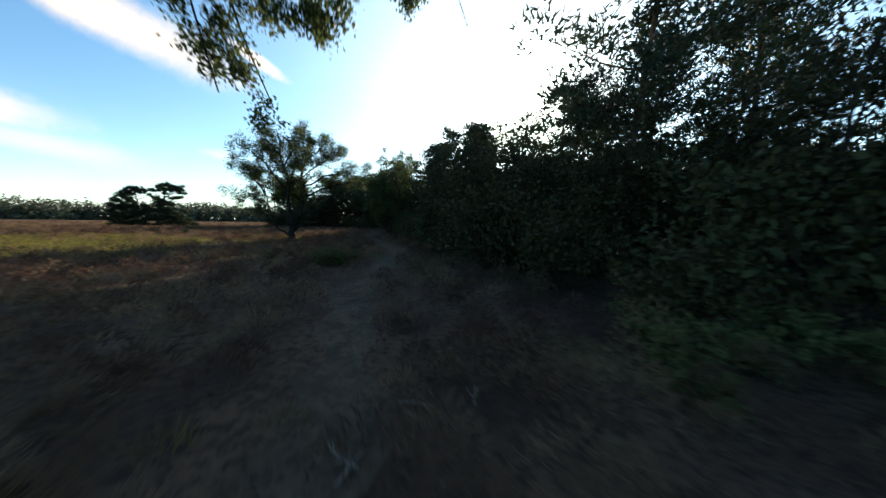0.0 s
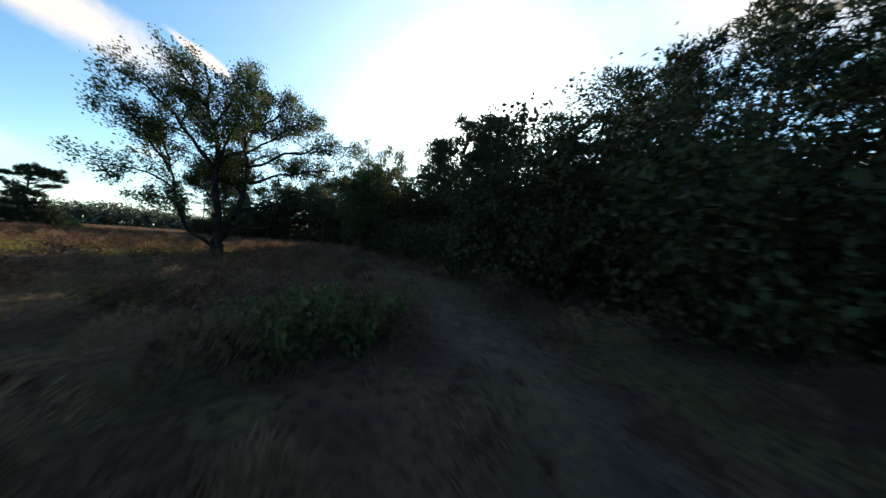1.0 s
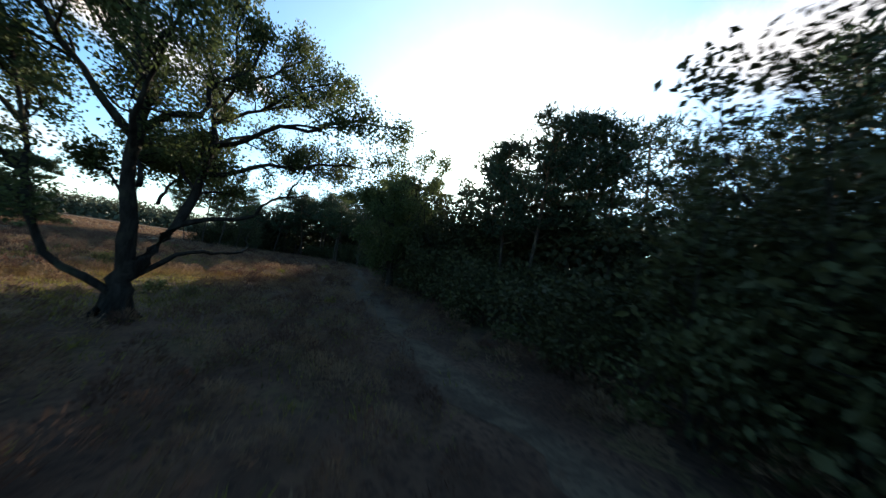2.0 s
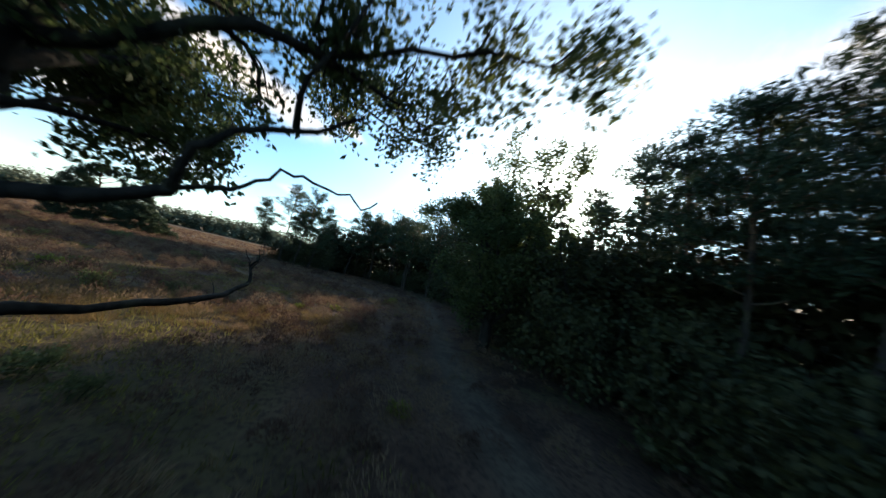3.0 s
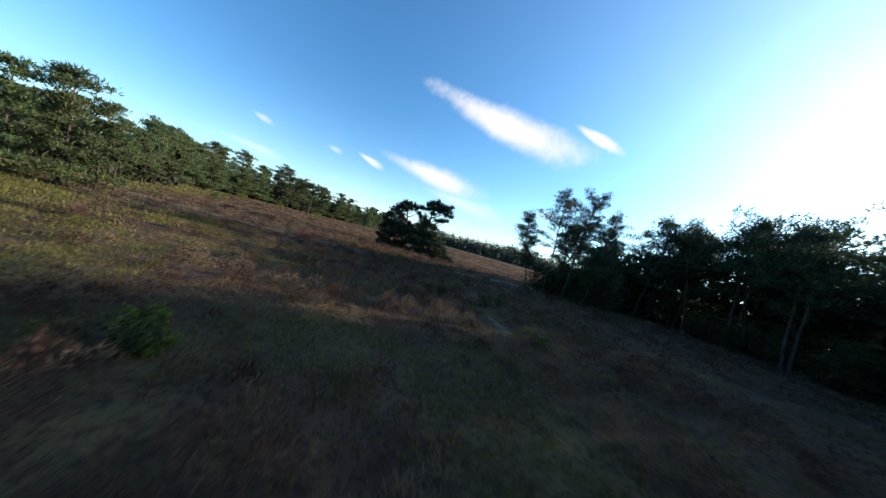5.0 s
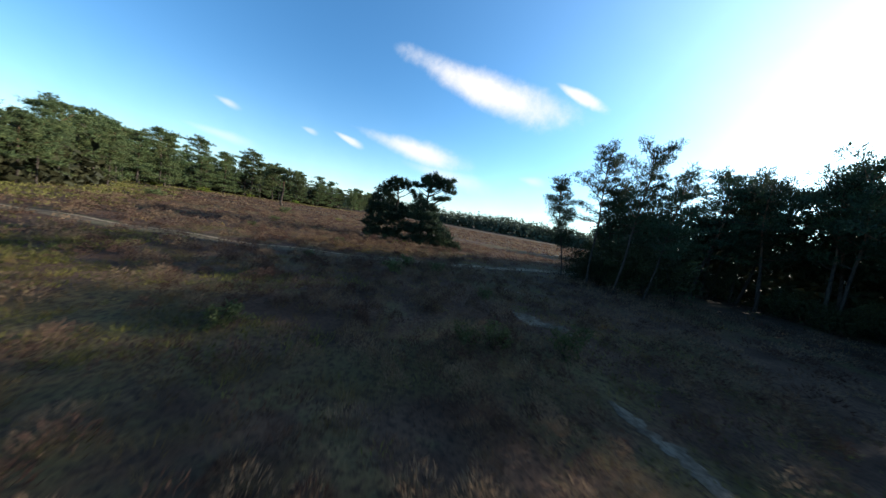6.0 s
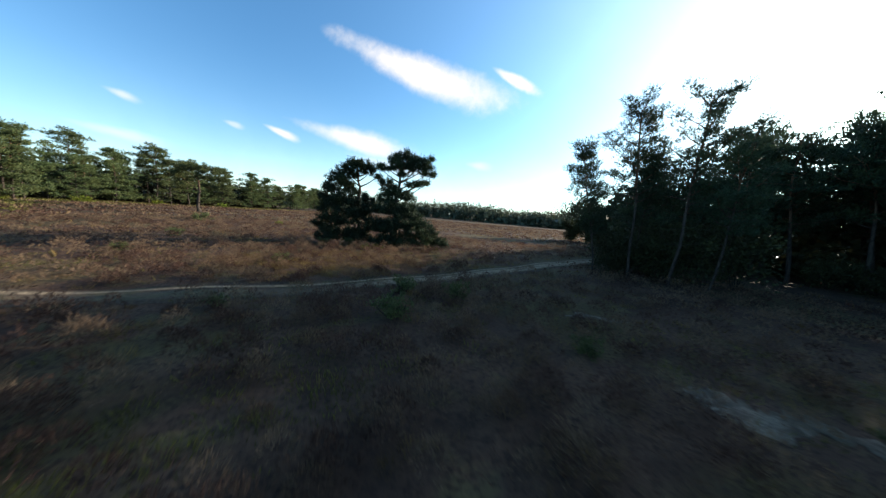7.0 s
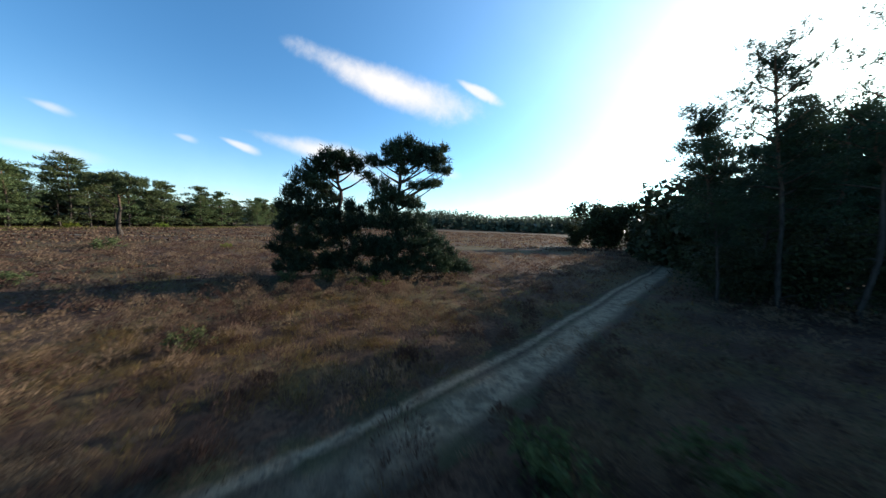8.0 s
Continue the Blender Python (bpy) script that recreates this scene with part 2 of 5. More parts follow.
DIRT = material("trodden dirt", footway)
OAK_BARK = material("oak bark", bark((0.03, 0.026, 0.022), (0.035, 0.03, 0.025), 9, 50))
PINE_BARK = material("pine bark", bark((0.07, 0.054, 0.044), (0.17, 0.09, 0.05), 11, 5.0))
DEAD_WOOD = material("dead wood", bark((0.2, 0.175, 0.145), (0.24, 0.21, 0.18), 22, 50))
OAK_LEAF = material("oak leaf", foliage((0.04, 0.054, 0.02), (0.072, 0.092, 0.034), (0.12, 0.124, 0.044), 0.45))
BUSH_LEAF = material("bush leaf", foliage((0.031, 0.033, 0.016), (0.049, 0.052, 0.022), (0.076, 0.08, 0.029), 0.16))
FERN_LEAF = material("green undergrowth", foliage((0.065, 0.075, 0.03), (0.1, 0.115, 0.044), (0.15, 0.155, 0.055), 0.35))
YELLOW_LEAF = material("yellow green shrub", foliage((0.1, 0.13, 0.02), (0.17, 0.19, 0.03), (0.25, 0.23, 0.04), 0.45))
# bush leaf darkened and nearly opaque: the wood's inner shade is in the colour
SHADE_LEAF = material("shaded undergrowth", foliage((0.024, 0.025, 0.012), (0.038, 0.039, 0.018), (0.052, 0.051, 0.022), 0.06))
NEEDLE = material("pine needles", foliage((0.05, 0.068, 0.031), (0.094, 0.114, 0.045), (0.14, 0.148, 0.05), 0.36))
# for the horizon woods: distance haze is put into the needle colour
HAZY_NEEDLE = material("needles paled by haze", foliage((0.06, 0.074, 0.05), (0.09, 0.106, 0.07), (0.11, 0.12, 0.075), 0.25))
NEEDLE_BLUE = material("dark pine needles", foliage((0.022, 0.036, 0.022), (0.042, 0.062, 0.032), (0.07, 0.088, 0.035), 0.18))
HEATHER = material("heather", stalks((0.046, 0.025, 0.019), (0.128, 0.072, 0.051), (0.182, 0.12, 0.073), 0.35, 0.36))
DRY_GRASS = material("dry grass", stalks((0.085, 0.05, 0.022), (0.205, 0.13, 0.053), (0.205, 0.142, 0.053), 0.6, 0.35))
GREEN_GRASS = material("green grass", stalks((0.058, 0.053, 0.015), (0.12, 0.11, 0.029), (0.19, 0.168, 0.043), 0.6, 0.4))
FIELD_GRASS = material("field grass", stalks((0.075, 0.07, 0.022), (0.135, 0.124, 0.036), (0.185, 0.165, 0.05), 0.2, 0.35))

# ---------------------------------------------------------------- mesh tools


def sheet(name, verts, faces, mat, smooth=False):
    """A mesh from arrays of corners and of equal-sided faces."""
    me = bpy.data.meshes.new(name)
    verts, faces = np.asarray(verts, np.float32), np.asarray(faces, np.int32)
    k = faces.shape[1]
    me.vertices.add(len(verts))
    me.vertices.foreach_set("co", verts.ravel())
    me.loops.add(faces.size)
    me.loops.foreach_set("vertex_index", faces.ravel())
    me.polygons.add(len(faces))
    me.polygons.foreach_set("loop_start", np.arange(0, faces.size, k, dtype=np.int32))
    me.polygons.foreach_set("loop_total", np.full(len(faces), k, np.int32))
    if smooth:
        me.polygons.foreach_set("use_smooth", np.ones(len(faces), bool))
    me.materials.append(mat)
    me.update(calc_edges=True)
    return me


def part(name, me, parent, label=""):
    ob = new(name, me)
    ob.parent = parent
    return tagged(ob, label)


def unit(v):
    return v / np.maximum(np.linalg.norm(v, axis=-1, keepdims=True), 1e-9)


def ground_z(x, y):
    """Height of the heath: low swells, nearly flat."""
    x, y = np.asarray(x, float), np.asarray(y, float)
    near = np.exp(-((x + 12) ** 2 + (y - 25) ** 2) / 6400.0)
    z = 0.05 * np.sin(x * 0.31 + 1.3) * np.cos(y * 0.27) + 0.035 * np.sin(x * 0.83 + y * 0.61) + 0.02 * np.sin(x * 1.9 - y * 1.4)
    return z * near


class Wood:
    """Collects tapering limbs as tubes, and the places where leaves sit."""

    def __init__(self, seed, twigs=True, stems_only=False):
        self.rng = np.random.default_rng(seed)
        self.stems_only, self.shrink, self.twist = stems_only, 0.5, 0.22
        self.twigs = twigs
        self.v, self.f, self.count = [], [], 0
        self.sites, self.ways = [], []
        self.keeps_out = None

    def tube(self, pts, r0, r1, sides):
        pts = np.asarray(pts, float)
        n = len(pts)
        tan = unit(np.gradient(pts, axis=0))
        ref = np.where(np.abs(tan[:, 2:3]) > 0.9, np.array([[1.0, 0, 0]]), np.array([[0, 0, 1.0]]))
        a = unit(np.cross(tan, ref))
        b = np.cross(tan, a)
        s = np.linspace(0, 1, n)
        rad = r0 + (r1 - r0) * s ** 0.8
        ang = np.linspace(0, 2 * np.pi, sides, endpoint=False)
        bulge = 1 + 0.12 * self.rng.normal(size=(n, sides)) * (r0 > 0.05)
        ring = pts[:, None] + (rad[:, None] * bulge)[..., None] * (np.cos(ang)[None, :, None] * a[:, None] + np.sin(ang)[None, :, None] * b[:, None])
        base = self.count + np.arange(n - 1)[:, None] * sides + np.arange(sides)[None]
        nxt = self.count + np.arange(n - 1)[:, None] * sides + (np.arange(sides)[None] + 1) % sides
        self.v.append(ring.reshape(-1, 3))
        self.f.append(np.stack([base, nxt, nxt + sides, base + sides], -1).reshape(-1, 4))
        self.count += n * sides

    def bough(self, start, way, length, steps, wobble, up):
        pts, d = [np.array(start, float)], unit(np.array(way, float))
        for _ in range(steps):
            d = unit(d + self.rng.normal(size=3) * wobble + np.array([0, 0, up]))
            pts.append(pts[-1] + d * length / steps)
        return np.array(pts)

    def side_way(self, tangent, spread, lift):
        r = self.rng.normal(size=3)
        r -= tangent * (r @ tangent)
        return unit(unit(tangent) * math.cos(spread) + unit(r) * math.sin(spread) + np.array([0, 0, lift]))

    def ramify(self, pts, r0, r1, levels, sides=6):
        """levels: (how many, length, from which share of the limb, leaf sites on each of the last)."""
        if self.twigs or (levels and not self.stems_only) or len(pts) > 6:
            self.tube(pts, r0, r1, sides)
        if not levels:
            return
        many, length, first, leaves = levels[0]
        n = len(pts)
        for _ in range(many):
            s = self.rng.uniform(first, 1.0)
            i = min(int(s * (n - 1)), n - 2)
            fr = s * (n - 1) - i
            p = pts[i] * (1 - fr) + pts[i + 1] * fr
            way = self.side_way(unit(pts[i + 1] - pts[i]), self.rng.uniform(0.5, 1.15), 0.15)
            ln = length * self.rng.uniform(0.55, 1.15) * (1.0 + 0.3 * self.shrink - self.shrink * s)
            sub = self.bough(p, way, ln, 4 if leaves else 5, self.twist, 0.05)
            if self.keeps_out is not None and not self.keeps_out(sub).all():
                continue
            rr = max(min((r0 + (r1 - r0) * s) * 0.55, ln * 0.03), 0.004)
            self.ramify(sub, rr, rr * 0.35, levels[1:], 3 if leaves or not self.twigs else 4)
            if leaves:
                q = self.rng.uniform(0.25, 1.05, leaves) * (len(sub) - 1)
                j = np.minimum(q.astype(int), len(sub) - 2)
                self.sites.append(sub[j] + (sub[j + 1] - sub[j]) * (q - j)[:, None])
                self.ways.append(sub[j + 1] - sub[j])

    def wood_mesh(self, name, mat):
        return sheet(name, np.concatenate(self.v), np.concatenate(self.f), mat, True)

    def points(self):
        return np.concatenate(self.sites), unit(np.concatenate(self.ways))


def leaf_mesh(name, places, rng, per, scatter, size, mat, droop=0.0):
    """Broad leaves: two-triangle blades, folded along the middle, scattered round each place."""
    n = len(places) * per
    c = np.repeat(places, per, axis=0) + rng.normal(size=(n, 3)) * scatter
    a = unit(rng.normal(size=(n, 3)) + np.array([0, 0, -droop]))
    b = unit(np.cross(a, rng.normal(size=(n, 3))))
    s = size * rng.uniform(0.55, 1.25, (n, 1))
    k = np.cross(a, b) * s * 0.18
    v = np.stack([c - a * s * 0.6, c + b * s * 0.42 + k, c + a * s * 0.75, c - b * s * 0.42 + k], 1)
    i = np.arange(n)[:, None] * 4
    f = np.concatenate([i + [0, 1, 2], i + [0, 2, 3]], 1).reshape(-1, 3)
    return sheet(name, v.reshape(-1, 3), f, mat)


def needle_mesh(name, places, ways, rng, per, length, width, mat, lift=0.45, spread=0.75):
    """Pine shoots: narrow blades that fan out from each place."""
    n = len(places) * per
    p = np.repeat(places, per, axis=0)
    d = unit(np.repeat(ways, per, axis=0) * 0.7 + rng.normal(size=(n, 3)) * spread + np.array([0, 0, lift]))
    w = unit(np.cross(d, rng.normal(size=(n, 3))))
    ln = length * rng.uniform(0.6, 1.2, (n, 1))
    p = p + rng.normal(size=(n, 3)) * length * 0.3
    v = np.stack([p - w * width, p + w * width, p + d * ln], 1)
    return sheet(name, v.reshape(-1, 3), np.arange(3 * n).reshape(-1, 3), mat)


def thing(name, m, label, category, group=""):
    ob = new(name)
    ob.empty_display_size = 0.3
    ob.matrix_world = m
    return tagged(ob, label, category, group)


# ---------------------------------------------------------------- ground and trails

def spread_axis(lo, hi, step, far):
    mid = np.arange(lo, hi + step / 2, step)
    grow = step * 1.35 ** np.arange(1, 26)
    out = np.cumsum(grow)
    out = out[out < far]
    return np.concatenate([lo - out[::-1], mid, hi + out])


gx, gy = spread_axis(-44, 24, 0.65, 2600), spread_axis(-24, 64, 0.65, 2600)
GX, GY = np.meshgrid(gx, gy)
nx, ny = len(gx), len(gy)
idx = np.arange(nx * ny).reshape(ny, nx)
quads = np.stack([idx[:-1, :-1], idx[:-1, 1:], idx[1:, 1:], idx[1:, :-1]], -1).reshape(-1, 4)
ground = new("ground", sheet("ground", np.stack([GX, GY, ground_z(GX, GY)], -1).reshape(-1, 3), quads, GROUND, True))
tagged(ground, "flat heathland soil with dry litter, moss and sandy patches", "ground", kind="structure")


def smooth_line(points, step=0.35):
    """A curve through the points."""
    p = np.array(points, float)
    seg = np.linalg.norm(np.diff(p, axis=0), axis=1)
    s = np.concatenate([[0], np.cumsum(seg)])
    tan = np.gradient(p, s, axis=0)
    out = []
    for i in range(len(p) - 1):
        u = np.linspace(0, 1, max(2, int(seg[i] / step)), endpoint=False)[:, None]
        h00, h10, h01, h11 = 2 * u**3 - 3 * u**2 + 1, u**3 - 2 * u**2 + u, -2 * u**3 + 3 * u**2, u**3 - u**2
        out.append(h00 * p[i] + h10 * seg[i] * tan[i] + h01 * p[i + 1] + h11 * seg[i] * tan[i + 1])
    return np.concatenate(out + [p[-1:]])


SANDY = smooth_line([(-70, 13.4), (-50, 21.4), (-36, 28.4), (-25.6, 32.6), (-22.2, 34.3), (-18.9, 36.2), (-15.9, 38.2), (-13.8, 40.0),
                     (-11.2, 42.8), (-8.8, 45.6), (-5.0, 50.1), (-1.4, 54.3), (1, 57), (8.2, 66)])
FOOTWAY = smooth_line([(-9, -26), (-5.5, -17), (-3.6, -11.4), (-2.4, -8.3), (-0.9, -6.1), (0.6, -3.9), (2.1, -0.9), (3.0, 3), (4.3, 7.5), (6.0, 12.5), (8.7, 19.1), (12, 26.7), (15, 34)])
FAR_STREAK = smooth_line([(-95, 62), (-70, 66), (-52, 76), (-38, 92), (-26, 112)], 0.8)


def ribbon(name, line, width, mat, lift, label, rough=0.35, seed=3, across=7):
    rng = np.random.default_rng(seed)
    d = unit(np.gradient(line, axis=0))
    side = np.stack([-d[:, 1], d[:, 0]], 1)
    n = len(line)
    wob = lambda: np.convolve(rng.normal(size=n + 8), np.ones(9) / 3, "valid") * rough * width * 0.35 + rng.normal(size=n) * 0.03
    left, right = width / 2 + wob(), -width / 2 + wob()
    u = np.linspace(0, 1, across)
    off = left[:, None] * (1 - u) + right[:, None] * u
    xy = line[:, None] + side[:, None] * off[..., None]
    z = ground_z(xy[..., 0], xy[..., 1]) + lift
    i = np.arange(n * across).reshape(n, across)
    f = np.stack([i[:-1, :-1], i[1:, :-1], i[1:, 1:], i[:-1, 1:]], -1).reshape(-1, 4)
    me = sheet(name, np.concatenate([xy, z[..., None]], -1).reshape(-1, 3), f, mat, True)
    me.attributes.new("across", "FLOAT", "POINT").data.foreach_set("value", off.ravel().astype(np.float32))
    ob = new(name, me)
    return tagged(ob, label, "path", kind="structure")


ribbon("path_1", SANDY, 1.75, TRACK, 0.012, "worn sandy footpath with a pale rut through the heather", 0.2, 3, 9)
ribbon("path_2", FOOTWAY, 2.1, DIRT, 0.007, "trodden dark dirt footway beside the trees", 0.75, 5)
BARE = [smooth_line(p, 0.07) for p in ([(-5.1, 35.6), (-4.4, 35.4), (-3.5, 35.1), (-2.8, 34.8), (-2.3, 34.0)], [(-2.4, 30.9), (-1.95, 30.2), (-1.5, 29.6), (-1.1, 28.9)], [(-6.4, 39.2), (-5.3, 39.6), (-4.2, 39.4)])]
for line, wide in zip(BARE, (0.5, 0.3, 0.26)):
    n = len(line)
    ragged = np.random.default_rng(n)
    side = unit(np.gradient(line, axis=0))[:, ::-1] * np.array([-1, 1])
    taper = np.sin(np.linspace(0.05, math.pi - 0.05, n)) ** 0.6
    edges = [wide * taper * np.clip(0.75 + 0.9 * np.convolve(ragged.normal(size=n + 8), np.ones(9) / 9, "valid") * 1.6 + 0.16 * ragged.normal(size=n), 0.1, 1.5) for _ in range(2)]
    u = np.linspace(-1, 1, 7)
    off = np.where(u < 0, edges[0][:, None] * u, edges[1][:, None] * u)
    xy = line[:, None] + side[:, None] * off[..., None]
    z = ground_z(xy[..., 0], xy[..., 1]) + 0.01 + 0.012 * (1 - u * u)
    i = np.arange(n * 7).reshape(n, 7)
    patch = new("bare_ground", sheet("bare_ground", np.concatenate([xy, z[..., None]], -1).reshape(-1, 3), np.stack([i[:-1, :-1], i[1:, :-1], i[1:, 1:], i[:-1, 1:]], -1).reshape(-1, 4), BARE_SAND, True))
    tagged(patch, "patch of bare grey sand among the heather", "ground", kind="structure")
ribbon("path_3", FAR_STREAK, 1.2, SAND, 0.04, "far pale sandy track on the heath", 0.5, 7)


def away_from(line, x, y):
    d = np.full(len(x), 1e9)
    for p in line[::3]:
        d = np.minimum(d, np.hypot(x - p[0], y - p[1]))
    return d


# ---------------------------------------------------------------- the old oak

OAK = np.array([-2.15, 8.05, 0.0])
# the camera's line of flight; oak twigs and leaves are left out along it
FLIGHT = smooth_line([(-4.7, -15.5), (-4.3, -11.5), (-3.4, -7.5), (-0.4, 0.8), (0.95, 5.5), (1.65, 8.8), (1.65, 12), (1.1, 15)])


def clear_of_flight(p, origin, radius, low, high):
    """Which places keep out of the camera's line of flight."""
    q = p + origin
    return ~((away_from(FLIGHT, q[:, 0], q[:, 1]) < radius) & (q[:, 2] > low) & (q[:, 2] < high))


def old_oak():
    """x to the east, y to the north of the foot: a short trunk that parts into a leaning leader, a big eastern stem and a low western one."""
    oak = thing("oak_tree", pose(*OAK), "old spreading oak with low forked limbs on the heath", "tree")
    w = Wood(11)
    w.twist = 0.34
    w.keeps_out = lambda q: clear_of_flight(q, OAK, 1.0, 0.8, 3.9)

    def limb(pts, r0, r1, levels):
        line = smooth_line(pts, 0.34)
        line[1:-1] += w.rng.normal(size=(len(line) - 2, 3)) * (0.02 + 0.1 * r0)
        w.ramify(line, r0, r1, levels, 9)

    full = [(12, 1.25, 0.3, 0), (8, 0.62, 0.12, 5)]
    sparse = [(8, 1.15, 0.35, 0), (7, 0.6, 0.12, 5)]
    leafy = [(13, 1.1, 0.22, 0), (8, 0.58, 0.12, 6)]
    limb([(0, 0, -0.25), (0.02, 0, 0.3), (0.06, 0.02, 0.8), (0.08, 0.04, 1.25)], 0.24, 0.2, [])
    for k in range(6):
        a = k * 1.05 + 0.3
        w.tube([(0.5 * math.cos(a), 0.5 * math.sin(a), -0.12), (0.26 * math.cos(a), 0.26 * math.sin(a), 0.1), (0.13 * math.cos(a), 0.13 * math.sin(a), 0.5)], 0.06, 0.1, 6)
    # leader
    limb([(0.06, 0.02, 1.0), (0.0, -0.05, 1.7), (-0.1, -0.15, 2.5), (-0.12, -0.3, 3.4), (-0.16, -0.3, 4.2), (-0.14, -0.2, 4.9), (-0.45, 0.0, 6.0), (-0.5, 0.1, 7.2), (-0.7, 0.1, 8.2)], 0.17, 0.025, full)
    limb([(-0.13, -0.3, 3.8), (-0.75, -0.35, 4.5), (-1.5, -0.5, 5.6), (-2.3, -0.6, 6.3), (-3.0, -0.6, 6.6)], 0.085, 0.02, full)
    limb([(-0.14, -0.28, 4.0), (0.25, -0.2, 4.6), (0.75, -0.1, 4.85), (0.85, 0.0, 5.6), (1.4, 0.1, 6.4), (1.7, 0.2, 7.6)], 0.1, 0.02, full)
    limb([(-0.2, -0.1, 5.2), (-1.0, 0.5, 6.2), (-1.7, 0.9, 7.0)], 0.06, 0.015, full)
    limb([(-0.3, 0.0, 5.6), (0.2, -0.7, 6.7), (0.35, -1.1, 7.8)], 0.06, 0.015, full)
    limb([(-0.5, 0.05, 6.4), (-1.3, -0.4, 7.2), (-1.6, -0.5, 7.8)], 0.05, 0.015, full)
    limb([(-0.12, -0.3, 3.3), (-0.1, -1.2, 4.4), (0.2, -1.9, 5.4), (0.4, -2.3, 6.3)], 0.07, 0.015, full)
    limb([(-0.14, -0.2, 4.6), (-0.2, 1.2, 5.5), (-0.5, 2.3, 6.3), (-0.5, 3.0, 6.8)], 0.07, 0.015, full)
    # eastern stem and its long boughs
    limb([(0.08, 0.03, 0.95), (0.45, 0.15, 1.55), (0.72, 0.35, 2.2), (0.88, 0.55, 2.95), (1.02, 0.7, 3.8), (1.05, 0.85, 4.6), (1.0, 1.0, 5.3), (1.35, 1.1, 6.6), (1.5, 1.1, 7.7)], 0.15, 0.02, full)
    limb([(1.05, 0.8, 4.35), (1.7, -0.2, 4.6), (2.3, -0.7, 5.1), (2.9, -0.8, 5.2), (3.8, -1.1, 5.8), (4.9, -1.7, 6.0), (5.5, -2.0, 6.0)], 0.075, 0.015, sparse)
    limb([(1.0, 0.68, 3.6), (1.7, 0.4, 3.85), (2.3, 0.25, 4.25), (2.9, 0.3, 4.35), (3.6, 0.0, 4.65), (4.6, -0.5, 4.85), (5.1, -0.7, 4.8)], 0.075, 0.014, leafy)
    limb([(2.9, 0.3, 4.3), (3.6, 1.0, 4.7), (4.5, 1.6, 4.9)], 0.04, 0.012, sparse)
    limb([(1.02, 0.95, 5.1), (2.0, 1.1, 6.0), (2.9, 1.2, 6.6), (4.2, 1.0, 6.9)], 0.06, 0.014, leafy)
    limb([(1.3, 1.1, 6.3), (2.3, 0.9, 7.4), (3.0, 0.8, 8.2)], 0.05, 0.014, full)
    limb([(1.05, 0.85, 4.5), (1.9, 1.9, 5.3), (2.8, 2.6, 5.6), (3.9, 2.6, 5.2), (4.8, 2.3, 5.0)], 0.06, 0.014, leafy)
    limb([(1.0, 1.0, 5.2), (1.1, 2.2, 6.0), (1.2, 3.2, 6.6)], 0.055, 0.014, full)
    limb([(0.95, 0.65, 3.3), (0.9, 2.2, 4.3), (1.0, 3.8, 4.85), (1.25, 5.2, 4.9), (1.35, 5.9, 4.75)], 0.07, 0.014, leafy)
    limb([(0.9, 0.6, 3.0), (0.3, 2.2, 4.1), (0.2, 3.6, 4.4), (0.5, 4.8, 4.2)], 0.06, 0.014, leafy)
    limb([(1.35, 1.1, 6.6), (1.1, 0.4, 7.6), (1.2, 0.2, 8.3)], 0.045, 0.014, full)
    limb([(2.0, 1.1, 6.0), (2.9, 0.3, 6.9), (3.7, 0.0, 7.4)], 0.045, 0.014, full)
    limb([(2.3, -0.7, 5.1), (3.0, -1.4, 5.2), (3.9, -2.3, 5.4)], 0.04, 0.012, sparse)
    limb([(0.0, -0.05, 2.9), (-0.3, 1.8, 3.8), (-0.4, 3.6, 4.2), (-0.3, 5.2, 4.0)], 0.055, 0.014, leafy)
    limb([(0.3, 2.2, 4.1), (0.1, 3.6, 4.5), (-0.4, 4.6, 4.8)], 0.04, 0.012, leafy)
    limb([(1.15, 1.05, 5.8), (0.6, 1.9, 6.9), (0.5, 2.2, 7.7)], 0.05, 0.014, full)
    limb([(0.9, 0.6, 2.9), (0.9, 1.9, 3.55), (1.2, 3.1, 3.7), (1.5, 3.8, 3.6)], 0.04, 0.012, sparse)
    limb([(0.3, 0.4, 2.6), (0.4, 2.2, 3.4), (0.8, 3.6, 3.6), (0.9, 4.5, 3.6)], 0.04, 0.012, sparse)
    # western stem, close to the ground before it turns up
    limb([(0.0, 0.0, 0.45), (-0.5, -0.1, 0.85), (-1.0, -0.2, 1.3), (-1.3, -0.2, 2.1), (-1.45, -0.15, 3.2), (-1.75, -0.1, 4.4), (-2.1, 0.1, 5.4)], 0.085, 0.02, full)
    limb([(-1.4, -0.15, 2.8), (-2.1, -0.3, 3.25), (-2.9, -0.4, 3.3), (-3.5, -0.4, 3.4)], 0.045, 0.012, sparse)
    limb([(-1.35, -0.18, 2.3), (-2.0, 0.1, 2.45), (-2.5, 0.2, 2.4)], 0.03, 0.01, [(6, 0.5, 0.3, 0), (6, 0.3, 0.12, 5)])
    limb([(-1.55, -0.12, 3.6), (-2.3, -0.9, 4.7), (-2.8, -1.3, 5.4)], 0.05, 0.014, full)
    limb([(-1.5, -0.1, 3.4), (-1.9, 0.9, 4.4), (-2.2, 1.6, 5.2)], 0.05, 0.014, full)
    limb([(-0.1, -0.15, 2.5), (-0.6, 0.5, 3.1), (-1.0, 0.9, 3.4)], 0.04, 0.012, [(7, 0.7, 0.3, 0), (6, 0.4, 0.12, 6)])
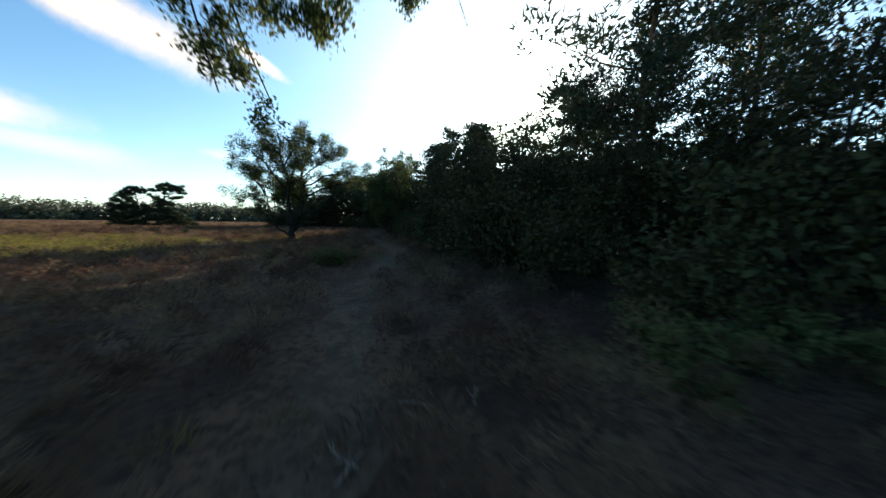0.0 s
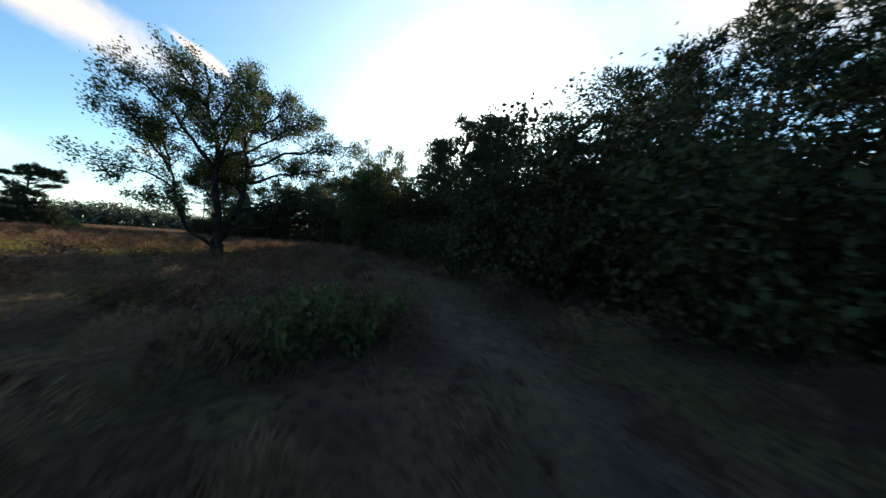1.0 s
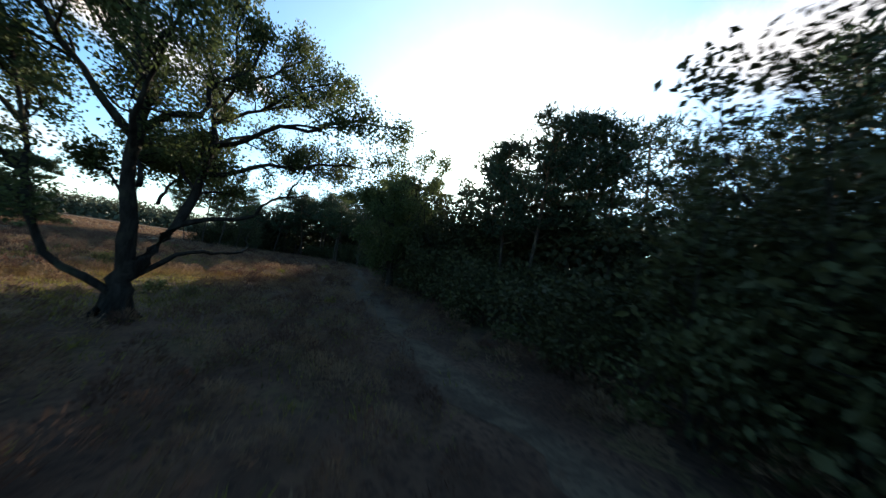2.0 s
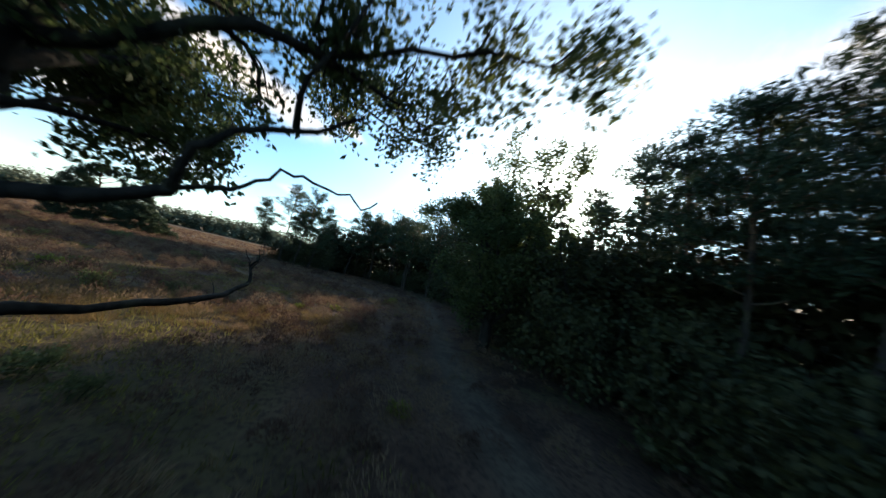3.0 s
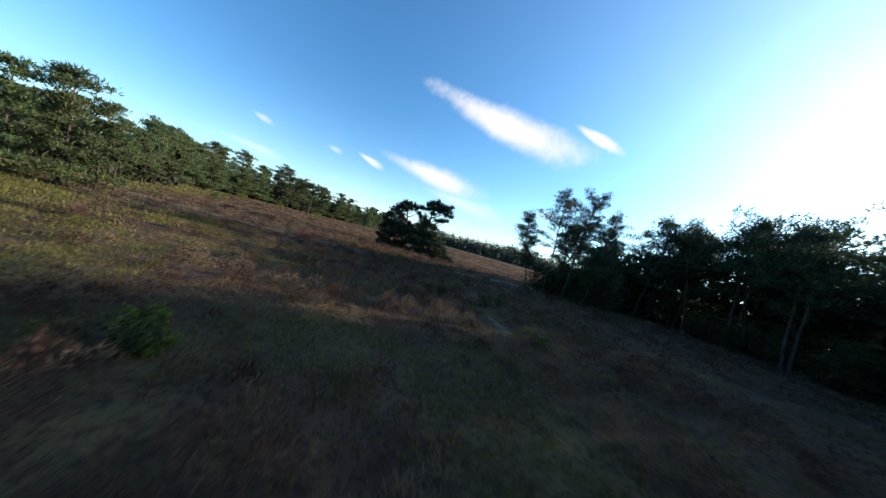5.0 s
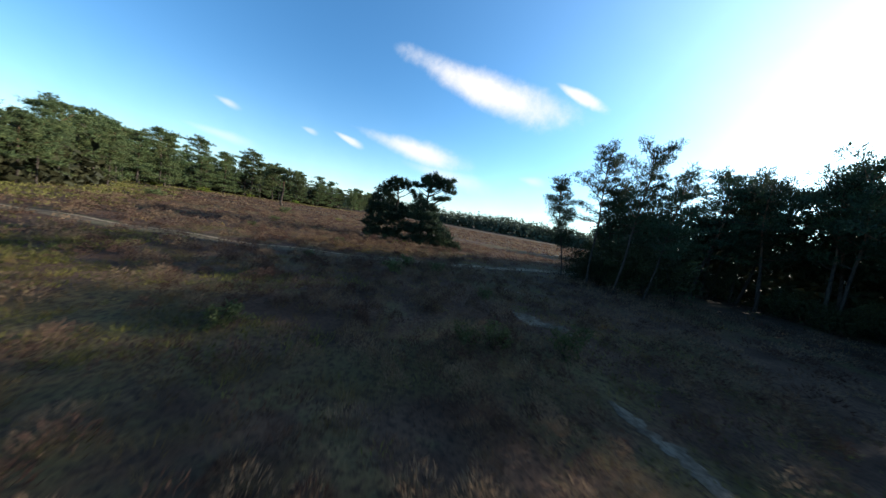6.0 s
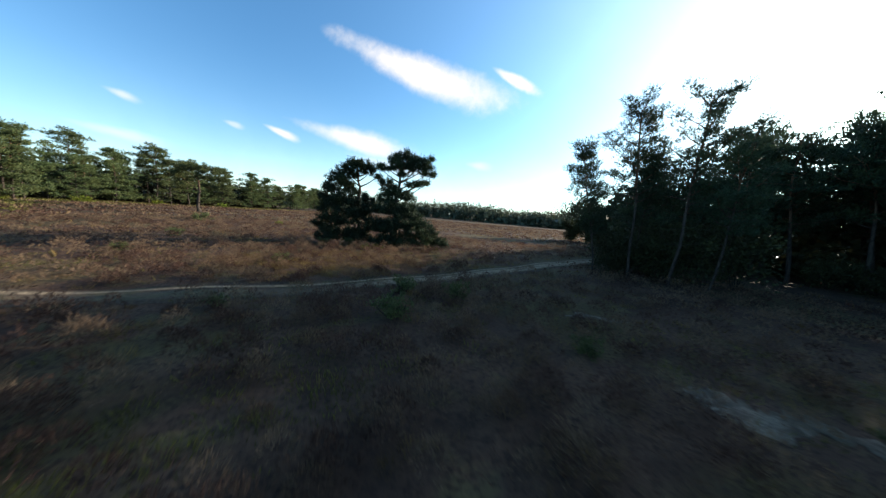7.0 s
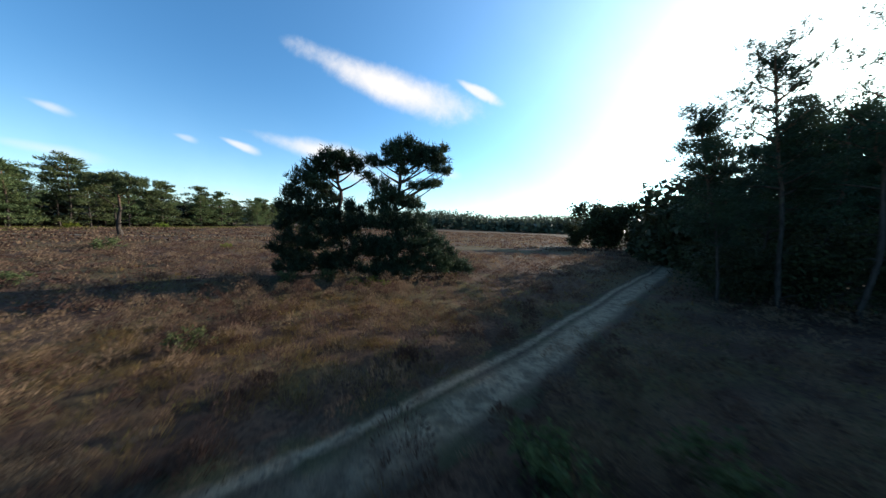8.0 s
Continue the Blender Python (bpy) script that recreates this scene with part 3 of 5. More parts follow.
    limb([(0.9, 0.55, 3.0), (1.5, 1.5, 3.3), (2.0, 2.2, 3.4)], 0.04, 0.012, [(6, 0.7, 0.3, 0), (6, 0.4, 0.12, 5)])
    part("trunk", w.wood_mesh("oak_wood", OAK_BARK), oak, "dark furrowed bark")
    p, d = w.points()
    keep = clear_of_flight(p, OAK, 1.0, 0.8, 3.9)
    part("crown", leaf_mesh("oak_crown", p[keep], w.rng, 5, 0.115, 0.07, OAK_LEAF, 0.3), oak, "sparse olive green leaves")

    def dead(pts, r0, r1, levels):
        w.v, w.f, w.count = [], [], 0
        w.sites, w.ways = [], []
        limb(pts, r0, r1, levels)
        part("dead_branch", w.wood_mesh("dead_branch", OAK_BARK), oak, "bare dead branch")

    dead([(0.05, 0.05, 0.75), (0.55, 0.2, 1.25), (1.05, 0.65, 1.5), (1.7, 1.8, 1.5), (2.3, 2.9, 1.58), (2.52, 3.45, 1.7)], 0.06, 0.036, [(3, 0.5, 0.5, 0), (2, 0.2, 0.3, 1)])
    dead([(2.52, 3.43, 1.69), (2.54, 3.6, 1.84), (2.5, 3.75, 1.98), (2.54, 3.85, 2.12), (2.6, 4.0, 2.27)], 0.036, 0.012, [(6, 0.45, 0.2, 0), (3, 0.2, 0.3, 1)])
    dead([(0.7, 0.3, 2.15), (1.2, 0.3, 2.42), (1.75, 0.2, 2.56), (2.22, 0.19, 2.74)], 0.075, 0.045, [(3, 0.35, 0.4, 0), (3, 0.2, 0.3, 1)])
    dead([(2.2, 0.19, 2.73), (2.36, 0.0, 3.04), (2.55, -0.06, 3.22), (2.89, -0.06, 3.42), (3.1, -0.28, 3.5), (3.3, -0.46, 3.57)], 0.042, 0.016, [(3, 0.3, 0.5, 0), (2, 0.15, 0.3, 1)])
    dead([(2.87, -0.08, 3.42), (2.86, -0.3, 3.62), (2.98, -0.5, 3.8), (3.1, -0.62, 4.3), (3.3, -0.7, 4.9)], 0.028, 0.014, [(4, 0.4, 0.5, 0), (2, 0.2, 0.3, 1)])
    dead([(2.2, 0.2, 2.74), (2.5, 0.32, 2.9), (2.64, 0.46, 3.02), (2.78, 0.5, 3.16), (3.0, 0.52, 3.22), (3.25, 0.55, 3.18), (3.45, 0.56, 3.17), (3.6, 0.56, 3.1), (3.75, 0.48, 3.2)], 0.022, 0.009, [(4, 0.16, 0.2, 0), (2, 0.08, 0.3, 1)])


old_oak()

# ---------------------------------------------------------------- pines


def pine_from_pads(name, m, trunk, pads, seed, label, per=14, density=60, length=0.2, width=0.022, mat=NEEDLE, r0=0.2, group="", tuft=9):
    """A pine whose needle pads are ellipsoids (x, y, z, rx, ry, rz) carried by limbs off the trunk."""
    tree = thing(name, m, label, "tree", group)
    w = Wood(seed)
    tr = np.array(trunk, float)
    line = np.array([np.interp(np.linspace(0, len(tr) - 1, 14), np.arange(len(tr)), tr[:, k]) for k in range(3)]).T
    line[1:-1, :2] += w.rng.normal(size=(12, 2)) * 0.05
    w.tube(line, r0, r0 * 0.25, 8)
    for x, y, z, rx, ry, rz in pads:
        c = np.array([x, y, z])
        start_z = max(0.25, z - 0.55 * math.hypot(x - line[6, 0], y - line[6, 1]) - 0.2)
        i = int(np.argmin(np.abs(line[:, 2] - start_z)))
        mid = (line[i] + c) / 2 + np.array([0, 0, -0.15])
        arm = np.array([line[i] * (1 - s) ** 2 + mid * 2 * s * (1 - s) + c * s * s for s in np.linspace(0, 1, 6)])
        w.tube(arm, 0.07, 0.02, 5)
        m_ = int(density * (rx * ry * rz) ** (2 / 3)) + 5
        o = unit(w.rng.normal(size=(m_, 3))) * (w.rng.uniform(0.3, 1.08, (m_, 1)) ** 0.6)
        o[:, 2] = np.where(o[:, 2] < -0.35, o[:, 2] * 0.45, o[:, 2])
        q = c + o * np.array([rx, ry, rz])
        grow = unit(o * np.array([1, 1, 0.6]) + np.array([0, 0, 0.5]) + w.rng.normal(size=(m_, 3)) * 0.25)
        n = m_ * tuft
        along = w.rng.uniform(-0.5, 1.0, (n, 1)) * 0.24
        w.sites.append(np.repeat(q, tuft, 0) + np.repeat(grow, tuft, 0) * along + w.rng.normal(size=(n, 3)) * 0.05)
        w.ways.append(np.repeat(grow, tuft, 0))
        n = m_
        for k in range(0, n, max(6, n // 14)):
            w.tube(np.array([c, (c + q[k]) / 2 + w.rng.normal(size=3) * 0.08, q[k]]), 0.018, 0.006, 3)
    part("trunk", w.wood_mesh(name + "_wood", PINE_BARK), tree)
    p, d = w.points()
    part("crown", needle_mesh(name + "_crown", p, d, w.rng, per, length, width, mat), tree)
    return tree


# the pair in the open heath; x runs to the right as seen from the sandy path, y away
PAIR = pose(-16.8, 52.2, 0, 0, 0, 13.8)
pine_from_pads("pine_tree", PAIR, [(-3.0, 0.2, -0.2), (-3.0, 0.2, 2.2), (-3.15, 0.1, 4.6), (-3.25, 0, 6.4)],
               [(-3.4, 0, 6.55, 0.5, 0.6, 0.28), (-2.6, 0, 6.4, 0.45, 0.5, 0.25), (-2.1, 0, 6.1, 0.35, 0.4, 0.22), (-1.65, -0.1, 5.6, 0.25, 0.35, 0.16), (-2.4, 0.1, 5.85, 0.5, 0.4, 0.16), (-4.3, 0, 5.85, 0.55, 0.8, 0.32), (-4.9, 0, 5.2, 0.6, 0.9, 0.4), (-5.4, 0.1, 4.4, 0.65, 0.9, 0.42), (-5.85, 0, 3.75, 0.4, 0.7, 0.3), (-4.2, -0.3, 4.9, 0.75, 1.0, 0.55), (-3.75, 0.2, 5.6, 0.4, 0.6, 0.3), (-3.0, 0, 6.25, 0.6, 0.6, 0.32), (-3.9, 0, 6.15, 0.5, 0.6, 0.32)]
               + [(-5.2, -0.2, 3.2, 0.85, 1.1, 0.55), (-5.95, 0, 2.6, 0.4, 0.7, 0.26), (-4.1, -0.5, 3.6, 1.0, 1.2, 0.75), (-5.1, -0.3, 2.0, 0.95, 1.1, 0.55), (-6.15, 0, 1.45, 0.5, 0.6, 0.2), (-5.5, -0.2, 1.05, 0.75, 0.9, 0.45), (-4.0, -0.8, 2.0, 1.1, 1.2, 0.85), (-4.4, -0.8, 0.75, 1.1, 1.1, 0.65), (-3.0, -0.9, 0.75, 1.0, 1.1, 0.65), (-3.0, -0.6, 2.6, 0.85, 1.0, 0.75), (-2.3, -0.4, 3.75, 0.5, 0.8, 0.32), (-1.9, -0.5, 2.9, 0.75, 0.9, 0.55), (-1.8, -0.9, 1.6, 0.95, 1.0, 0.75), (-3.6, 0.4, 4.3, 0.5, 0.7, 0.35), (-5.8, -0.1, 0.42, 0.6, 0.8, 0.32)],
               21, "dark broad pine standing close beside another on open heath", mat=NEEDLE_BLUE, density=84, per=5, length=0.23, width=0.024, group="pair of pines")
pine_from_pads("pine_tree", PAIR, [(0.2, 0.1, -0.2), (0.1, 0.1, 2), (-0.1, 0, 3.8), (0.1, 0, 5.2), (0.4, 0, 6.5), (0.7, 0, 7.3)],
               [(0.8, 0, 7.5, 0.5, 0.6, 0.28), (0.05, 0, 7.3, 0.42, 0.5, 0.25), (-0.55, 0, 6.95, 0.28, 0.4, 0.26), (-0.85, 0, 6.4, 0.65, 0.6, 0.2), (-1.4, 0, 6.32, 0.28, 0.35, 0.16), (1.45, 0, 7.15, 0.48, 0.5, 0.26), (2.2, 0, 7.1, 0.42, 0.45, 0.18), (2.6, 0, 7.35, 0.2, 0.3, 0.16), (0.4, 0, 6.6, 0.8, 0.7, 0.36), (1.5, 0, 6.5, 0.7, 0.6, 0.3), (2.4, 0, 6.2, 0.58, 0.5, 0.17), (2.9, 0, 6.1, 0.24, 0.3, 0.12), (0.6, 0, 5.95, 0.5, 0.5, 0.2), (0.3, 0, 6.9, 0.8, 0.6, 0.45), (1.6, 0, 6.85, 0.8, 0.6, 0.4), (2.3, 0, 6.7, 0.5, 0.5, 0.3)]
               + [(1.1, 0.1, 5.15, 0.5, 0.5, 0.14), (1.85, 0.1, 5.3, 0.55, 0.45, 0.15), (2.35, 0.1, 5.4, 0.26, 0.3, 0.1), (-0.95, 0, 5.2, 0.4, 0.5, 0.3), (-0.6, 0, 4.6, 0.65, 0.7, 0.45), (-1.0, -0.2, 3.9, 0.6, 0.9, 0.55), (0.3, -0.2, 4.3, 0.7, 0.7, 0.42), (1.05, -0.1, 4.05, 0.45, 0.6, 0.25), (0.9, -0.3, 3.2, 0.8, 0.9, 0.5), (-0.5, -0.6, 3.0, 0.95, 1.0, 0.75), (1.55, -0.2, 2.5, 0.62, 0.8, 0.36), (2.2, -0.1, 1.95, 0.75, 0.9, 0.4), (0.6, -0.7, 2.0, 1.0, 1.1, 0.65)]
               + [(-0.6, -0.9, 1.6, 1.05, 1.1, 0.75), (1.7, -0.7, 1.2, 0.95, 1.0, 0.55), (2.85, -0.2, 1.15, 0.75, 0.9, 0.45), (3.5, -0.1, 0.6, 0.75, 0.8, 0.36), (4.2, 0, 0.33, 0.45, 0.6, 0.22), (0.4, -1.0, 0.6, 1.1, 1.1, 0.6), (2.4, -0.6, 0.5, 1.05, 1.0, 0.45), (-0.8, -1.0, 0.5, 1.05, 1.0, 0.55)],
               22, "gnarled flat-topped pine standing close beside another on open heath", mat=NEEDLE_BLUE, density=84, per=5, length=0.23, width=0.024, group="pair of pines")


def scots_pine(name, m, height, first, spread, seed, label, limbs=16, pads=3, tufts=24, pad=0.75, flat=0.45, per=5, length=0.3, width=0.03, mat=NEEDLE, group="", profile=(0.7, 1.0, 0.85, 0.35), stems=((0, 0),), lean=0.3, stubs=7, lift=0.0, girth=0.0135):
    """A Scots pine: bare lower trunk with stubs, tiers of limbs that carry flat pads of needles, an uneven crown."""
    tree = thing(name, m, label, "tree", group)
    w = Wood(seed)
    swept = w.rng.uniform(0, 6.3)
    for dx, dy in stems:
        tall = height * w.rng.uniform(0.86, 1.0) if len(stems) > 1 else height
        line = w.bough((dx * 0.12, dy * 0.12, -0.25), (dx / tall, dy / tall, 1), tall * 0.96 + 0.25, 12, 0.03 + 0.03 * lean, 0.06)
        w.tube(line, height * girth, height * 0.004, 7)
        for k in range(limbs):
            s = first + (1 - first) * ((k + w.rng.uniform(0, 0.9)) / limbs)
            i = min(int(s * 12), 11)
            p = line[i] + (line[i + 1] - line[i]) * (s * 12 - i)
            a = k * 2.4 + w.rng.uniform(-0.6, 0.6)
            rise = (s - first) / (1 - first)
            reach = spread * float(np.interp(rise, [0, 0.25, 0.6, 1], profile)) * w.rng.uniform(0.6, 1.15) * (1 + 0.2 * math.cos(a - swept))
            limb = w.bough(p, (math.cos(a), math.sin(a), -0.05 + lift + 0.6 * rise ** 2 + w.rng.uniform(-0.12, 0.15)), reach, 5, 0.16, 0.07)
            w.tube(limb, height * 0.0042, 0.012, 4)
            for f in np.linspace(0.4, 1.0, pads):
                c = limb[min(int(f * 5), 5)] + w.rng.normal(size=3) * np.array([0.28, 0.28, 0.1]) * pad
                r = pad * w.rng.uniform(0.6, 1.2) * (0.65 + 0.35 * reach / spread)
                w.tube(np.array([limb[max(int(f * 5) - 1, 0)], c]), 0.016, 0.006, 3)
                u, b = np.sqrt(w.rng.uniform(0, 1, tufts)), w.rng.uniform(0, 6.283, tufts)
                lobe = 1 + 0.3 * np.sin(b * 3 + a) + 0.15 * w.rng.normal(size=tufts)
                o = np.stack([np.cos(b) * u * lobe, np.sin(b) * u * lobe, flat * (1.1 - u * u) * w.rng.uniform(-0.5, 1.2, tufts)], 1)
                w.sites.append(c + o * r)
                w.ways.append(unit(o + np.array([0, 0, 0.25])))
        for k in range(stubs):
            i = int(w.rng.uniform(0.06, max(first, 0.1)) * 12)
            w.tube(w.bough(line[i], (*w.rng.normal(size=2), 0.1), w.rng.uniform(0.3, 1.2), 3, 0.2, 0), 0.025, 0.006, 3)
    part("trunk", w.wood_mesh(name + "_wood", PINE_BARK), tree)
    p, d = w.points()
    part("crown", needle_mesh(name + "_crown", p, d, w.rng, per, length, width, mat, 0.4, 0.6), tree)
    return tree


def leafy_tree(name, m, height, spread, seed, label, stems=1, levels=None, per=4, size=0.13, scatter=0.14, mat=BUSH_LEAF, group="", category="tree", r=0.016, low=0.15, twigs=True):
    """A broad-leaved tree or tall bush: one or more stems that fork into boughs and twigs."""
    tree = thing(name, m, label, category, group)
    w = Wood(seed, twigs, category == "shrub")
    w.shrink = 0.1 if category == "tree" else 0.5
    for k in range(stems):
        a = k * 2 * math.pi / stems + w.rng.uniform(-0.5, 0.5)
        out = 0.0 if stems == 1 else w.rng.uniform(0.15, 0.55) * spread / height * 1.6
        line = w.bough((0.1 * math.cos(a) * (stems > 1), 0.1 * math.sin(a) * (stems > 1), -0.15), (math.cos(a) * out, math.sin(a) * out, 1), height * w.rng.uniform(0.7, 0.92), 8, 0.09, 0.06)
        w.ramify(line, height * r / math.sqrt(stems), 0.01, levels or [(13, spread * 0.62, low, 0), (6, spread * 0.27, 0.15, 6)], 6 if category == "tree" else 4)
    part("trunk" if category == "tree" else "stem", w.wood_mesh(name + "_wood", OAK_BARK), tree)
    p, d = w.points()
    p = p[p[:, 2] > 0.05]
    part("crown" if category == "tree" else "foliage", leaf_mesh(name + "_leaves", p, w.rng, per, scatter, size, mat, 0.2), tree)
    return tree


def spot(x, y, turn=0.0, size=1.0, wide=1.0):
    m = pose(x, y, float(ground_z(x, y)), 0, 0, turn)
    return m @ Matrix.Diagonal((size * wide, size * wide, size, 1))


def plant(template, x, y, rng, size=1.0):
    """A copy of a tree or bush, turned and stretched a little."""
    ob = copy_thing(template, Matrix())
    ob.matrix_basis = spot(x, y, rng.uniform(0, 360), size * rng.uniform(0.92, 1.08), rng.uniform(0.9, 1.12))
    return ob


# ---------------------------------------------------------------- the grove of tall pines by the sandy path
GROVE = "tall many-stemmed pine at the corner of the wood"
for k, (x, y, h, first, sp, stems) in enumerate([(-0.5, 47.9, 10.7, 0.46, 2.1, ((-1.9, 0.6), (-0.5, -0.4), (0.6, -0.6))), (1.2, 47.0, 10.6, 0.46, 2.1, ((-0.2, -0.5), (0.9, -1.0), (2.0, -0.9))), (-2.3, 48.4, 7.9, 0.34, 1.2, ((-0.3, -0.2),)), (2.9, 46.6, 8.6, 0.4, 1.9, ((0.3, -0.6),)), (0.6, 50.0, 7.6, 0.4, 1.9, ((0.2, 0.2),))]):
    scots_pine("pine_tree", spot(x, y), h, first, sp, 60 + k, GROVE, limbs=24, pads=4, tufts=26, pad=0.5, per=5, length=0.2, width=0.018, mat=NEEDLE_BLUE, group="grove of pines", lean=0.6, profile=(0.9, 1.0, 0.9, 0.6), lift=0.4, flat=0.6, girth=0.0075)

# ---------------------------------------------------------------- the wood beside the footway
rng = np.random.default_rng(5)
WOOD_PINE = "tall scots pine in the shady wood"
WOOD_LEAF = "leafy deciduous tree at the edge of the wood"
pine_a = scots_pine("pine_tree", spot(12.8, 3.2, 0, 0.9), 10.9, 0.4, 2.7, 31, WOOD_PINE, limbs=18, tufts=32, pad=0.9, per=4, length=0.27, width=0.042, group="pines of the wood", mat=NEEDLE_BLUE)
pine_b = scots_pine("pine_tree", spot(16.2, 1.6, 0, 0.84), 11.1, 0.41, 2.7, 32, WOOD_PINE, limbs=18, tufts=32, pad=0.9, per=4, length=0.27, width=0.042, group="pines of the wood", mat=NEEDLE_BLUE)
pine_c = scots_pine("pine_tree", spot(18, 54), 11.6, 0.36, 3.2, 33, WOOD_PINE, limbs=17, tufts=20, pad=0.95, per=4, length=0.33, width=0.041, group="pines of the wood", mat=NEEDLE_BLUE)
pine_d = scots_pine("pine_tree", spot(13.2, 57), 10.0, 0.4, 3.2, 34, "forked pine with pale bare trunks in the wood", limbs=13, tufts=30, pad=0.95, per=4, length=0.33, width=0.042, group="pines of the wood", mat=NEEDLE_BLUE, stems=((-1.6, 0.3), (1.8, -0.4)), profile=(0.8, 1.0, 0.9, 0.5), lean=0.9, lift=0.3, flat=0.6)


def edge_oak():
    """The upright oak at the wood's edge: several leaders in a dome, and a long low bough over the footway."""
    base = np.array([8.8, 15.0, 0.0])
    oak = thing("oak_tree", pose(*base), "upright leafy oak at the edge of the wood", "tree", "leafy trees of the wood")
    w = Wood(47, False)
    leaders = [[(0, 0, 1.2), (x * 0.45, y * 0.45, z * 0.52), (x, y, z)] for x, y, z in
               ((-0.6, 0.9, 8.5), (-0.3, -0.1, 9.4), (0.8, -1.1, 9.3), (1.9, -1.9, 8.7), (1.6, 1.2, 8.2), (-1.2, -1.0, 6.8), (0.4, 2.4, 7.4), (2.8, -0.4, 7.6), (-1.9, -0.6, 4.6), (-1.8, 1.4, 3.4), (-0.7, -2.2, 5.4), (2.2, -2.6, 6.6))]
    boughs = [[(0, 0, 2.8), (-0.9, 1.6, 6.1), (-1.3, 3.4, 6.5), (-1.9, 5.2, 5.9)], [(0, 0, 2.4), (0.3, 2.0, 5.9), (0.1, 4.6, 6.8)], [(0, 0, 2.6), (-1.2, 1.4, 5.6), (-1.5, 3.2, 6.5)]]
    for k, way in enumerate(leaders + boughs):
        line = smooth_line(way, 0.9)
        line[1:-1] += w.rng.normal(size=(len(line) - 2, 3)) * 0.09
        w.ramify(line, 0.11, 0.012, [(18, 1.0, 0.2, 0), (7, 0.6, 0.15, 9)] if k < 12 else [(20, 0.95, 0.35, 0), (7, 0.5, 0.15, 12)], 6)
    w.tube(w.bough((0, 0, -0.25), (0, 0, 1), 1.9, 4, 0.04, 0.1), 0.24, 0.2, 9)
    part("trunk", w.wood_mesh("edge_oak_wood", OAK_BARK), oak)
    p, d = w.points()
    part("crown", leaf_mesh("edge_oak_crown", p, w.rng, 2, 0.17, 0.108, OAK_LEAF, 0.3), oak)


edge_oak()
leaf_a = leafy_tree("oak_tree", spot(10.6, 18.8, 0, 1, 1.1), 8.8, 2.8, 41, WOOD_LEAF, stems=3, levels=[(11, 1.8, 0.15, 0), (8, 0.9, 0.15, 9)], per=3, size=0.095, scatter=0.16, group="leafy trees of the wood", mat=BUSH_LEAF, twigs=False)
leaf_b = leafy_tree("birch_tree", spot(4.8, -7.2), 5.6, 2.6, 42, WOOD_LEAF, stems=4, levels=[(10, 1.6, 0.08, 0), (8, 0.8, 0.15, 8)], per=2, size=0.118, scatter=0.14, group="leafy trees of the wood", twigs=False)
bush_a = leafy_tree("bush", spot(5.8, -1.0), 2.6, 2.6, 43, "dense dark green bush at the foot of the wood", stems=6, levels=[(7, 1.2, 0.1, 0), (5, 0.6, 0.1, 6)], per=2, size=0.1, category="bush", group="bushes at the wood's edge", r=0.02, twigs=False)
bush_b = leafy_tree("bush", spot(7.8, 4.0), 2.0, 2.4, 44, "low bramble bush at the foot of the wood", stems=7, levels=[(6, 1.0, 0.1, 0), (5, 0.5, 0.1, 6)], per=2, size=0.095, category="bush", group="bushes at the wood's edge", r=0.02, twigs=False)
bush_c = leafy_tree("bush", spot(9.4, 12.2), 4.6, 3.6, 45, "tall dark green thicket at the foot of the wood", stems=5, levels=[(10, 1.7, 0.06, 0), (6, 0.75, 0.1, 5)], per=2, size=0.122, scatter=0.2, category="bush", group="bushes at the wood's edge", r=0.012, twigs=False)
FAR_PINE = "sunlit green pine at the edge of the far wood"
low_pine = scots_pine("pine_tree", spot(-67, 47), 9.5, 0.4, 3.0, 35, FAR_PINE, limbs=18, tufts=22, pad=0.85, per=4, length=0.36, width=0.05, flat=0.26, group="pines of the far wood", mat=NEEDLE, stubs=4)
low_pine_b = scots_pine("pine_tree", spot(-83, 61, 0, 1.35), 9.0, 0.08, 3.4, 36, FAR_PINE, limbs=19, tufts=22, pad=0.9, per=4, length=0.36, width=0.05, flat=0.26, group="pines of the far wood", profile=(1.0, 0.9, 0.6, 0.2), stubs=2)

# (15.2, 19.5) to (19.5, 26.5) are added to shade the heath
for x, y, s in [(11.4, 8.2, 0.84), (13.2, 10.0, 0.92), (12.6, 5.0, 0.99), (15.8, 8.2, 1.0), (16, 13.4, 1.0), (14.6, 15.2, 0.8), (14.5, 5.5, 1.06), (11.0, 6.4, 0.9), (17.5, 4.0, 1.1), (20.5, 0.5, 0.88), (14.5, -2.0, 1.1), (18.5, -3.5, 1.1), (12.5, -6.5, 1.0), (15.0, -8.0, 1.1),
                (13, -13.5, 1.15), (18, -11, 1.1), (22, 8, 1.1), (17, 11.5, 1.0), (22, 14, 1.1), (16, -18, 1.15), (22, -14, 1.1), (24, -3, 1.1), (10, -22, 1.2), (15.2, 19.5, 0.86), (17.2, 23, 0.8), (13.2, 21.0, 0.74), (19.5, 26.5, 0.72), (20.5, 20, 0.62), (22, 25, 0.9)]:
    plant(pine_c if x > 16 else pine_a if rng.random() < 0.5 else pine_b, x, y, rng, s)
